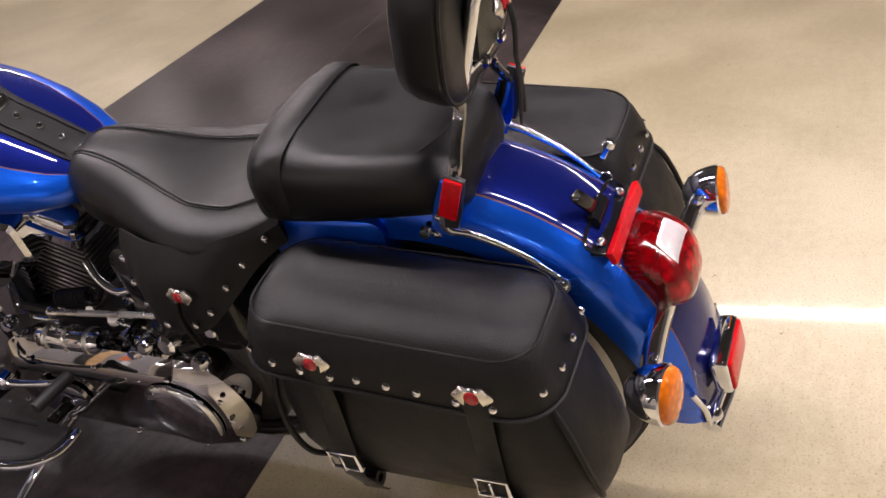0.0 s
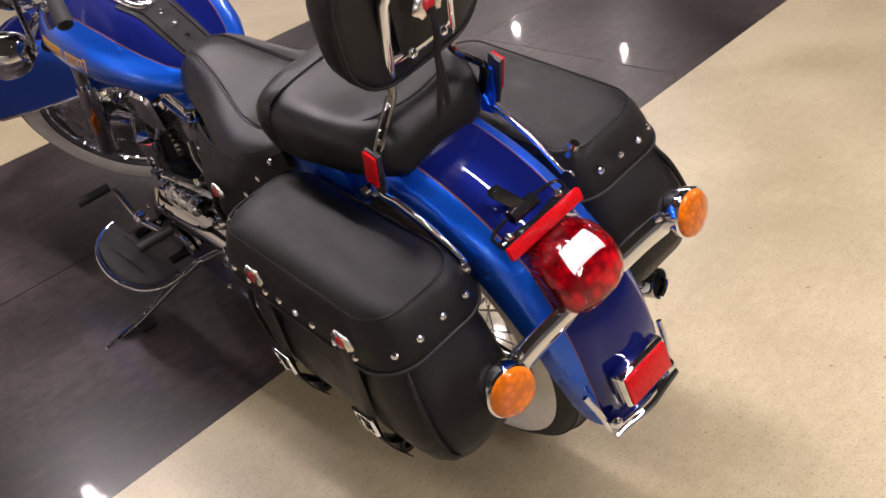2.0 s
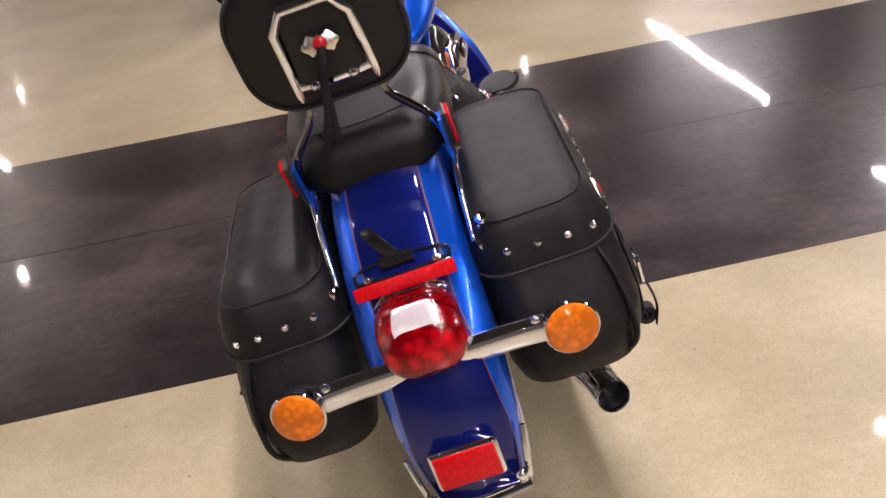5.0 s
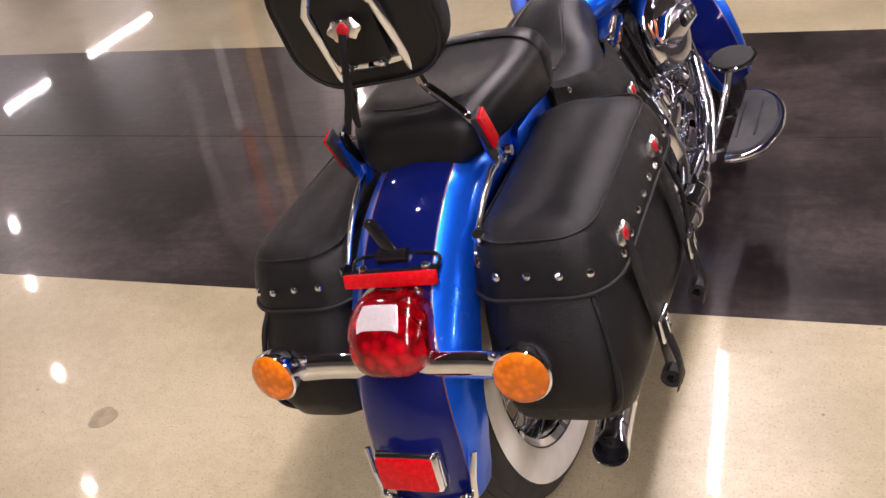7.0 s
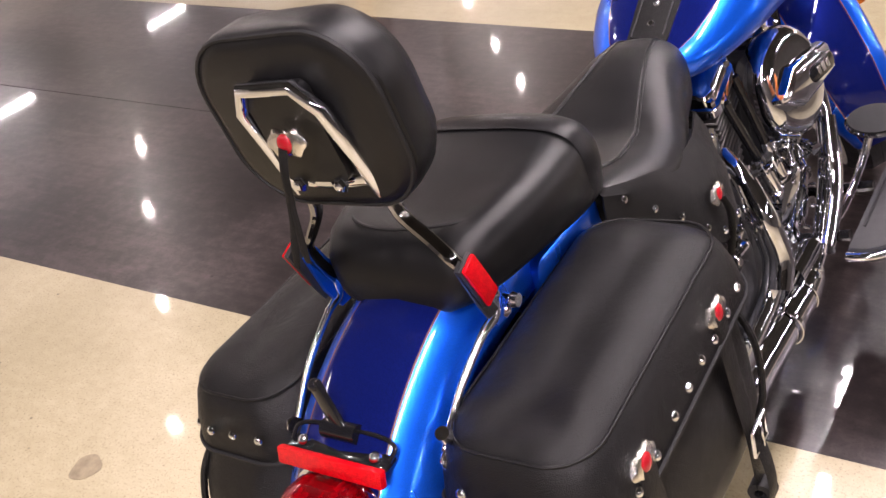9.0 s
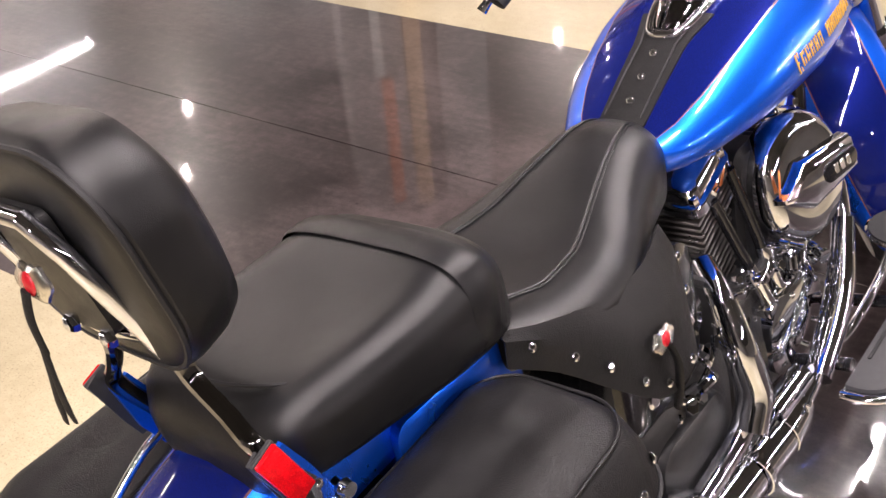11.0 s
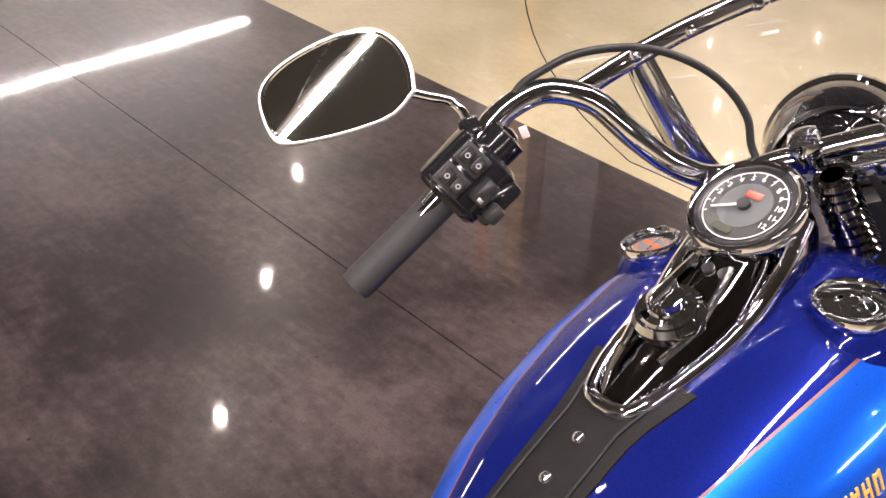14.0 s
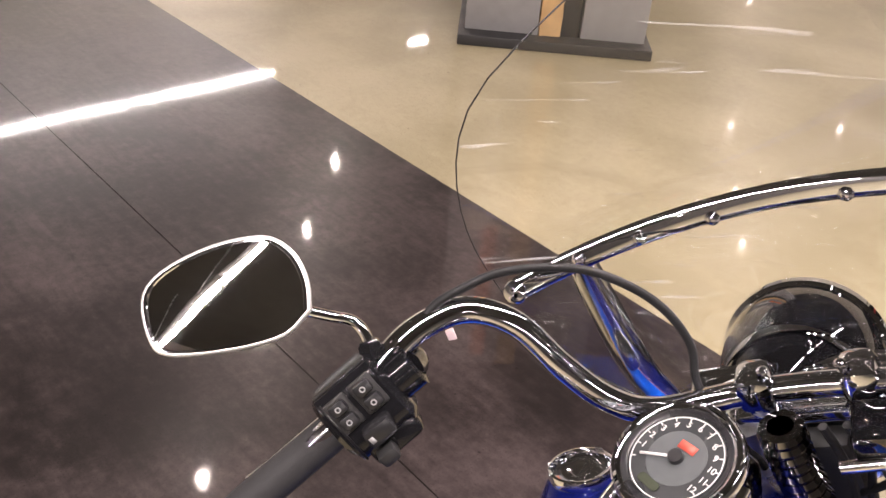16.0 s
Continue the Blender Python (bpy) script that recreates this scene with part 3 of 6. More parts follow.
bp("fender_bolt", dome(0.011, 0.011, (0, -0.098, 0.748), (0, -0.2, 1), 14, 0.004), M_CHROME, rear_fender)
for s in (-1, 1):
    # fender strut, docking posts, side reflector
    edge = [(s * 0.122, -0.092, 0.742), (s * 0.1235, -0.098, 0.715), (s * 0.121, -0.130, 0.705), (s * 0.117, -0.19, 0.672), (s * 0.114, -0.24, 0.628)]
    bp("dock_rail", tube(edge, [0.008, 0.007, 0.0055, 0.005, 0.0045], 10, 6), M_CHROME, None, "thin chrome docking rail along the mudguard")
    bp("rail_bolt", dome(0.009, 0.009, (s * 0.122, -0.245, 0.622), (s, 0, 0.4), 12, 0.003), M_CHROME)
    if s > 0:
        bp("bag_post", lathe([(0, 0.010), (0.008, 0.009), (0.010, 0.0), (0.006, -0.008), (0.006, -0.02)], 14, facing((s * 0.136, -0.252, 0.668), (s * 0.3, -0.6, 1))), M_CHROME)
    refl = bp("side_reflector", box((0.006, 0.026, 0.066), bevel=0.002, m=pose(s * 0.138, -0.121, 0.779, 21, 0, 0)), M_REDFLAT, None, "red side reflector on a black bracket")
    bp("reflector_back", box((0.006, 0.029, 0.069), bevel=0.002, m=pose(s * 0.1325, -0.121, 0.779, 21, 0, 0)), M_PLASTIC, refl, "black reflector holder")
    bp("reflector_bracket", loft([[(s * x, y, z) for y, z in ((-0.146, 0.805), (-0.134, 0.812), (-0.106, 0.752), (-0.096, 0.722), (-0.116, 0.722), (-0.126, 0.745))] for x in (0.1265, 0.1300)]), M_PLASTIC, refl, "black bracket")


# tail lamp: a rounded red lens on a chrome back, clear window on top
TAIL = pose(0, -0.313, 0.563, -14, 0, 0) @ Matrix.Diagonal((1.17, 1.0, 1.03, 1))
tail_rings = []
for y, hx, hz, r, dz, flute in ((0.0, 0.052, 0.057, 0.038, 0.0, 0), (-0.006, 0.0545, 0.0590, 0.040, 0.0, 1), (-0.020, 0.0565, 0.0605, 0.042, 0.0, 1), (-0.034, 0.0570, 0.0600, 0.042, -0.001, 1), (-0.038, 0.0570, 0.0595, 0.042, -0.0015, 0), (-0.050, 0.0565, 0.0555, 0.042, -0.0045, 0),
                                (-0.060, 0.0555, 0.0505, 0.041, -0.0085, 0), (-0.068, 0.0530, 0.0450, 0.039, -0.0120, 0), (-0.075, 0.0480, 0.0380, 0.034, -0.0155, 0), (-0.080, 0.0400, 0.0295, 0.027, -0.0180, 0), (-0.0835, 0.0290, 0.0200, 0.018, -0.0195, 0), (-0.0852, 0.0150, 0.0100, 0.009, -0.0200, 0)):
    tail_rings.append([(x * (1 - 0.030 * flute * (k % 2)), y, z * (1 - 0.030 * flute * (k % 2))) for k, (x, z) in enumerate(rrect(0, dz, hx, hz, r, 20))])
tail_bm = loft(tail_rings)
for f in tail_bm.faces:
    c = f.calc_center_median()
    f.material_index = 0 if c.y < -0.057 or c.z < -0.040 else 1
tail = bp("tail_lamp", tail_bm, [M_RED, M_REDDEEP], None, "big red tail lamp with a chrome back", TAIL)
bp("lamp_back", loft([[(x, y, z) for x, z in rrect(0, 0, hx, hz, 0.042)] for y, hx, hz in ((0.035, 0.034, 0.042), (0.012, 0.052, 0.060), (-0.003, 0.058, 0.0645), (-0.008, 0.058, 0.0645))]), M_CHROME, tail, "chrome lamp back", TAIL)
def window_ring(y, top, hw):
    """One cross-section of the window: ribbed outside, following the shoulder of the lens."""
    def z_at(x):
        over = max(0.0, abs(x) - 0.0145)
        return top - 0.040 + math.sqrt(0.040 ** 2 - over ** 2)
    ribs = [-hw + 2 * hw * k / 28 for k in range(29)]
    return [(hw, y, z_at(hw) - 0.006), (-hw, y, z_at(hw) - 0.006)] + [(x, y, z_at(x) + 0.0008 + (0.0010 if k % 2 else 0.0)) for k, x in enumerate(ribs)]


bp("clear_window", loft([window_ring(*q) for q in ((-0.054, 0.0481, 0.0250), (-0.058, 0.0447, 0.0265), (-0.0625, 0.0400, 0.0280), (-0.067, 0.0345, 0.0295), (-0.0722, 0.0270, 0.0305), (-0.0765, 0.0192, 0.0300))]), M_CLEARLENS, tail, "clear ribbed window for the plate", TAIL)

# plate bracket with the red reflector bar
plate = bp("plate_bracket", box((0.152, 0.022, 0.006), (0, -0.285, 0.640), 0.002), M_BLACKGLOSS, None, "black plate bracket with a red reflector bar")
bp("reflector_bar", box((0.160, 0.011, 0.022), bevel=0.003, m=pose(0, -0.306, 0.638, -18, 0, 0)), M_REDFLAT, plate, "red reflector bar")
bp("bracket_tab", box((0.022, 0.008, 0.070), bevel=0.003, m=pose(-0.018, -0.262, 0.682, -14, -32, 0)), M_BLACKGLOSS, plate, "black upright tab")
bp("bracket_hinge", tube([(-0.030, -0.268, 0.656), (0.022, -0.268, 0.656)], 0.012, 12), M_BLACKGLOSS, plate)
for s in (-1, 1):
    bp("bracket_wire", tube([(s * 0.074, -0.285, 0.643), (s * 0.074, -0.270, 0.652), (s * 0.05, -0.264, 0.656), (0, -0.264, 0.657)], 0.003, 8), M_BLACKGLOSS, plate)
    bp("bracket_bolt", dome(0.008, 0.008, (s * 0.055, -0.285, 0.645), (0, 0, 1), 10), M_CHROME, plate)
bp("bracket_knob", dome(0.009, 0.009, (-0.036, -0.254, 0.706), (0, -0.3, 1), 12), M_BLACKGLOSS, plate)

# rear turn signals on their bar
sigbar = bp("signal_bar", tube([(-0.185, -0.368, 0.522), (-0.12, -0.362, 0.522), (0, -0.36, 0.52), (0.12, -0.362, 0.522), (0.185, -0.368, 0.522)], 0.0235, 20, 6, flat=0.66, side=(0, 0, 1)), M_CHROME, None, "chrome bar carrying the rear turn signals")
for s in (-1, 1):
    m = facing((s * 0.211, -0.385, 0.527), (0.10 * s, -1, 0.10))
    bp("turn_signal", lathe([(0, -0.045), (0.012, -0.044), (0.027, -0.034), (0.037, -0.018), (0.0415, 0.0), (0.0425, 0.012), (0.0395, 0.0145), (0.0, 0.0145)], 32, m), M_CHROME, sigbar, "round turn signal with an amber lens")
    bp("lens", lathe([(0.0392, 0.010), (0.0392, 0.018), (0.036, 0.0225), (0.026, 0.0255), (0.012, 0.0268), (0.0, 0.027)], 32, m), M_AMBER, sigbar, "amber lens")
    bp("signal_stem", tube([(s * 0.172, -0.368, 0.522), (s * 0.20, -0.37, 0.524)], 0.013, 12), M_CHROME, sigbar)
    bp("stem_bolt", dome(0.008, 0.009, (s * 0.165, -0.372, 0.543), (0, -0.2, 1), 10), M_CHROME, sigbar)


# saddlebags
def saddlebag(s):
    def ring(z, x0, x1, y0, y1, r, n=8):
        x0 -= inner
        return [(s * x, y, z) for x, y in rrect((x0 + x1) / 2, (y0 + y1) / 2, (x1 - x0) / 2, (y1 - y0) / 2, r, n)]
    inner = 0.024 if s > 0 else 0.0
    hang = 0.0 if s > 0 else 0.035
    body = bp("saddlebag", loft([
        ring(0.358, 0.18, 0.262, -0.262, 0.060, 0.040), ring(0.363, 0.155, 0.287, -0.292, 0.092, 0.050), ring(0.381, 0.138, 0.312, -0.318, 0.125, 0.060),
        ring(0.418, 0.128, 0.327, -0.332, 0.150, 0.075), ring(0.46, 0.125, 0.335, -0.325, 0.160, 0.075), ring(0.53, 0.125, 0.328, -0.300, 0.163, 0.07),
        ring(0.59, 0.128, 0.312, -0.268, 0.163, 0.06), ring(0.655, 0.135, 0.292, -0.245, 0.160, 0.055)]), M_LEATHER, None, "black leather saddlebag with chrome studs")
    # lid: a padded top with a stitched flap that hangs over the outer and rear sides
    def slumped(rings):
        bm = loft(rings)
        for v in bm.verts:
            free = min(1.0, max(0.0, (v.co.z - 0.075 * (v.co.y + 0.05) - 0.640) / 0.04))
            wave = noise.noise((v.co.x * 9 + s * 3.1, v.co.y * 7, 1.7)) + 0.5 * noise.noise((v.co.x * 21, v.co.y * 17 + s, 4.2))
            v.co.z += free * (0.010 * wave - 0.004)
        return bm

    def lid_ring(z0, grow, tilt=0.075, r=0.062, lift=0.0):
        out = []
        for x, y in rrect(0.216 - inner * 0.25, -0.046, 0.098 + inner * 0.25 + grow, 0.222 + grow, r + grow * 0.5, 10):
            out.append((s * x, y, z0 + tilt * (y + 0.05) + lift))
        return out
    bp("lid", slumped([lid_ring(0.603, 0.004), lid_ring(0.585, 0.0085), lid_ring(0.592, 0.0135), lid_ring(0.625, 0.0075), lid_ring(0.655, -0.003, lift=0.002),
                          lid_ring(0.670, -0.0105), lid_ring(0.679, -0.020), lid_ring(0.6845, -0.032), lid_ring(0.687, -0.042), lid_ring(0.688, -0.050), lid_ring(0.689, -0.058), lid_ring(0.690, -0.066), lid_ring(0.6905, -0.074), lid_ring(0.691, -0.082), lid_ring(0.691, -0.0915)]), M_LEATHER, body, "padded black leather lid")
    seam = lid_ring(0.5915, 0.0145)
    part("piping", tube(seam + seam[:1], 0.0032, 6, 1, curve=False), M_RUBBER, body)
    crease = lid_ring(0.6715, -0.0118)
    part("crease", tube(crease + crease[:1], 0.0020, 6, 1, curve=False), M_LEATHER, body)

    def flap_x(y, z):
        z0 = z - 0.075 * (y + 0.05)
        return 0.314 + 0.0135 - max(0.0, z0 - 0.592) / 0.033 * 0.006 - 0.0005
    # welt down the rear outer corner of the body
    part("welt", tube([(s * 0.285, -0.262, 0.575), (s * 0.302, -0.290, 0.53), (s * 0.310, -0.312, 0.46), (s * 0.302, -0.318, 0.41), (s * 0.262, -0.292, 0.370)], 0.005, 8), M_LEATHER, body)
    part("welt", tube([(s * 0.285, 0.152, 0.59), (s * 0.318, 0.150, 0.53), (s * 0.325, 0.146, 0.46), (s * 0.318, 0.130, 0.41), (s * 0.28, 0.10, 0.374)], 0.005, 8), M_LEATHER, body)
    # studs along the flap
    for x, y, z, nx, ny in ((0.157, -0.279, 0.6135, 0, -1), (0.205, -0.280, 0.6125, 0, -1), (0.252, -0.278, 0.608, 0.2, -1), (0.293, -0.264, 0.602, 0.7, -0.8),
                            (0.319, -0.205, 0.594, 1, 0), (0.319, -0.155, 0.598, 1, 0), (0.319, -0.100, 0.605, 1, 0), (0.319, -0.056, 0.609, 1, 0), (0.319, -0.012, 0.613, 1, 0),
                            (0.319, 0.029, 0.612, 1, 0), (0.319, 0.075, 0.617, 1, 0), (0.318, 0.118, 0.625, 1, 0), (0.310, 0.160, 0.634, 0.7, 0.7)):
        if nx == 1:
            x = flap_x(y, z)
        stud(s * x, y, z, s * nx, ny, 0.15, body, 0.0068)
    for y, z in ((-0.18, 0.612), (0.052, 0.634)):
        concho(s * (flap_x(y, z) - 0.001), y, z, (s, 0, 0.15), body, 1.05)
        # strap from the badge over the body to the buckle, with its loose tail
        yb = y - 0.004
        part("strap", tube([(s * 0.325, y, z), (s * 0.330, yb, 0.58), (s * 0.334, yb, 0.53), (s * 0.341, yb, 0.46), (s * 0.343, yb, 0.41), (s * (0.342 - hang * 0.5), yb + 0.004, 0.380), (s * (0.342 - hang), yb + 0.01, 0.352)], 0.018, 8, 5, flat=0.14, side=(0, 1, 0)), M_LEATHER, body, "narrow black leather strap")
        part("strap_tail", tube([(s * 0.345, yb, 0.46), (s * (0.358 - hang * 0.3), yb - 0.006, 0.42), (s * (0.364 - hang * 0.8), yb - 0.014, 0.38), (s * (0.354 - hang), yb - 0.022, 0.345)], [0.014, 0.014, 0.013, 0.008], 8, 5, flat=0.16, side=(0, 1, 0)), M_LEATHER, body)
        m = pose(s * 0.351, yb, 0.455, 0, 0, 0)
        part("buckle", tube([(0, -0.023, -0.018), (0, 0.023, -0.018), (0, 0.023, 0.018), (0, -0.023, 0.018), (0, -0.023, -0.018)], 0.0033, 8, 1, curve=False), M_CHROME, body, "chrome buckle", m)
        part("buckle_pin", tube([(0.004 * s, 0, -0.018), (0.004 * s, 0, 0.018)], 0.0022, 6), M_CHROME, body, "", m)
        part("strap_keeper", lathe([(0.008, -0.011), (0.017, -0.011), (0.017, 0.011), (0.008, 0.011)], 18, facing((s * (0.344 - hang), yb, 0.358), (0, 1, 0)), closed=True), M_RUBBER, body)
    return body


for side in (-1, 1):
    saddlebag(side)


# seat: sections across the bike, (y, half-width, edge z, centre z)
def pad(name, sections, low, material, label, parent=None, power=2.6, dish=None):
    rings = []
    for y, hw, top, cz in sections:
        ring = []
        zl = low(y)
        for a in np.linspace(math.pi, 0, 25):
            ca, sa = math.cos(a), math.sin(a)
            x = math.copysign(abs(ca) ** (2 / power), ca)
            d = dish(y, x) if dish else 0.0
            ring.append((hw * x, y, top + (cz - top) * sa ** (2 / power) - d * sa))
        for a in np.linspace(0, -math.pi, 17)[1:-1]:
            ca, sa = math.cos(a), math.sin(a)
            ring.append((hw * math.copysign(abs(ca) ** (2 / 3.2), ca), y, top - (top - zl) * abs(sa) ** (2 / 3.2)))
        rings.append(ring)
    return bp(name, loft(rings), material, parent, label)


seat = pad("pillion_seat", [(-0.118, 0.070, 0.745, 0.760), (-0.113, 0.092, 0.750, 0.782), (-0.098, 0.112, 0.756, 0.805), (-0.07, 0.128, 0.762, 0.820), (-0.03, 0.139, 0.766, 0.826), (0.02, 0.146, 0.768, 0.829), (0.08, 0.149, 0.768, 0.832), (0.12, 0.148, 0.767, 0.836),
                            (0.16, 0.143, 0.764, 0.839), (0.19, 0.135, 0.757, 0.834), (0.21, 0.124, 0.748, 0.820), (0.224, 0.108, 0.738, 0.795), (0.232, 0.085, 0.728, 0.765)], lambda y: 0.716 - 0.16 * max(0, y), M_SEAT, "black leather two-piece seat with a pillion strap", power=3.6,
           dish=lambda y, u: 0.011 * max(0.0, 1 - (abs(u) / 0.74) ** 4) * max(0.0, min(1.0, (y + 0.095) / 0.05)) * max(0.0, min(1.0, (0.12 - y) / 0.05)))
strap_pts = []
for x, z in ((-0.138, 0.730), (-0.1465, 0.772), (-0.142, 0.806), (-0.121, 0.829), (-0.07, 0.8385), (0, 0.8395), (0.07, 0.8385), (0.121, 0.829), (0.142, 0.806), (0.1465, 0.772), (0.138, 0.730)):
    strap_pts.append((x, 0.153, z))
bp("pillion_strap", tube(strap_pts, 0.021, 8, 3, flat=0.16, side=(0, 1, 0)), M_SEAT, seat, "leather strap across the pillion seat")
ring = [(0.112 * math.cos(a), 0.005 + 0.098 * math.sin(a), 0.8235 + 0.004 * math.sin(a) - 0.016 * abs(math.cos(a)) ** 3) for a in np.linspace(math.pi, 2 * math.pi, 25)]
bp("seat_seam", tube([(-0.115, 0.11, 0.812)] + ring + [(0.115, 0.11, 0.812)], 0.0022, 6, 1, curve=False), M_RUBBER, seat)


def dish(y, u):
    k = math.exp(-((y - 0.33) / 0.10) ** 2)
    return -k * 0.030 * abs(u) ** 2 * (1 - abs(u) ** 6)


RIDER = [(0.175, 0.10, 0.70, 0.735), (0.20, 0.135, 0.688, 0.722), (0.24, 0.156, 0.678, 0.712), (0.29, 0.170, 0.672, 0.702), (0.34, 0.173, 0.668, 0.698), (0.39, 0.166, 0.665, 0.702), (0.44, 0.150, 0.662, 0.716),
         (0.49, 0.129, 0.664, 0.736), (0.54, 0.110, 0.670, 0.752), (0.585, 0.098, 0.678, 0.762), (0.62, 0.089, 0.686, 0.763), (0.645, 0.076, 0.694, 0.756), (0.662, 0.054, 0.702, 0.741)]
pad("rider_seat", RIDER, lambda y: 0.640 - 0.02 * (y > 0.3), M_SEAT, "black leather rider seat with a studded valance", seat, 2.4, dish)


def rider_z(y, x):
    hw, top, cz = (float(np.interp(y, [q[0] for q in RIDER], [q[k] for q in RIDER])) for k in (1, 2, 3))
    u = min(0.98, abs(x) / hw)
    sa = math.sqrt(1 - (u ** 1.2) ** 2)
    return top + (cz - top) * sa ** (2 / 2.4) - dish(y, u) * sa


for s in (-1, 1):
    for off, r in ((0.0, 0.0021), (0.006, 0.0013)):
        pts = []
        for y in np.linspace(0.235, 0.648, 30):
            x = s * (float(np.interp(y, (0.23, 0.30, 0.38, 0.46, 0.54, 0.60, 0.65), (0.070, 0.098, 0.090, 0.066, 0.046, 0.036, 0.028))) + off)
            pts.append((x, y, rider_z(y, x) + 0.0008))
        bp("seat_seam", tube(pts, r, 6, 1, curve=False), M_SEAT, seat)
for s in (-1, 1):
    # valance: a studded leather skirt below the rider seat
    top = [(s * 0.122, 0.180, 0.722), (s * 0.147, 0.220, 0.712), (s * 0.161, 0.270, 0.700), (s * 0.163, 0.320, 0.683), (s * 0.164, 0.380, 0.676), (s * 0.156, 0.440, 0.674), (s * 0.135, 0.510, 0.678)]
    mid = [(s * 0.132, 0.180, 0.700), (s * 0.156, 0.222, 0.678), (s * 0.176, 0.272, 0.645), (s * 0.198, 0.325, 0.622), (s * 0.206, 0.390, 0.612), (s * 0.194, 0.455, 0.605), (s * 0.152, 0.520, 0.612)]
    low = [(s * 0.132, 0.178, 0.676), (s * 0.160, 0.228, 0.644), (s * 0.192, 0.282, 0.590), (s * 0.216, 0.335, 0.545), (s * 0.218, 0.390, 0.530), (s * 0.203, 0.455, 0.525), (s * 0.163, 0.512, 0.530)]
    rows = [smooth_path(q, 3) for q in (top, mid, low)]
    rows = [rows[0], [(a + b) / 2 + Vector((s * 0.006, 0, 0)) for a, b in zip(rows[0], rows[1])], rows[1], [(a + b) / 2 for a, b in zip(rows[1], rows[2])], rows[2]]
    bp("valance", grid_shell([list(r) for r in rows], 0.004), M_SKIRT, seat, "studded leather valance below the seat")
    for x, y, z in ((0.150, 0.200, 0.696), (0.166, 0.250, 0.653), (0.188, 0.283, 0.621), (0.207, 0.320, 0.580), (0.217, 0.355, 0.556), (0.214, 0.420, 0.546), (0.176, 0.490, 0.548), (0.164, 0.507, 0.584), (0.152, 0.516, 0.628)):
        stud(s * (x + 0.002), y, z, s * 1, 0.1, 0.25, seat)
    concho(s * 0.210, 0.365, 0.612, (s, 0.05, 0.2), seat, 0.95)
    bp("valance_thong", tube([(s * 0.218, 0.365, 0.608), (s * 0.226, 0.368, 0.58), (s * 0.222, 0.372, 0.54), (s * 0.214, 0.374, 0.50)], 0.006, 6, 5, flat=0.4), M_LEATHER, seat)

# frame rails and battery box under the seat
for s in (-1, 1):
    bp("under_seat_cover", loft([[(s * x, y, z) for y, z in rrect(0.12, 0.66, 0.10 - k, 0.045 - k, 0.02)] for x, k in ((0.04, 0), (0.112, 0.0), (0.116, 0.006))]), M_BLUE, None, "blue side panel")

# backrest: padded cushion in a chrome hoop
tilt = pose(0, -0.168, 0.985, 9, 0, 0)
prings = []
for y, hx, hz, r in ((0.006, 0.112, 0.092, 0.06), (0.009, 0.124, 0.104, 0.073), (0.016, 0.1315, 0.1105, 0.082), (0.028, 0.1325, 0.1115, 0.083), (0.055, 0.130, 0.109, 0.082), (0.074, 0.122, 0.102, 0.078), (0.086, 0.102, 0.082, 0.066), (0.091, 0.066, 0.048, 0.042)):
    prings.append([(x, y, z + 0.004) for x, z in rrect(0, 0, hx, hz, r, 9)])
back = bp("backrest", loft(prings), M_SEAT, None, "padded black backrest in a chrome hoop", tilt)
seam = [(x, 0.0105, z + 0.004) for x, z in rrect(0, 0, 0.127, 0.107, 0.076, 9)]
bp("piping", tube(seam + seam[:1], 0.003, 6, 1, curve=False), M_RUBBER, back, "", tilt)
hoop = []
for s in (-1, 1):
    leg = [(s * 0.061, -0.134, 0.900), (s * 0.059, -0.156, 0.965), (s * 0.057, -0.174, 1.016)]
    hoop.append(leg)
hp = hoop[0] + [(-0.036, -0.182, 1.045), (0.036, -0.182, 1.045)] + hoop[1][::-1]
bp("hoop", tube([Vector(p) + Vector((0, -0.006, 0)) for p in hp], 0.0085, 12, 1, curve=False, flat=1.0, side=(0, 1, 0)), M_CHROME, back, "flat chrome hoop")
bp("back_plate", loft([[(x, y, z) for x, z in rrect(0, z0, 0.047, 0.062, 0.012)] for y, z0 in ((0.004, 0.002), (-0.006, 0.002))]), M_SEAT, back, "black vinyl back plate", tilt)
bp("cross_bar", tube([(-0.057, -0.149, 0.922), (0, -0.155, 0.920), (0.057, -0.149, 0.922)], 0.0085, 10, 4, flat=0.6), M_CHROME, back)
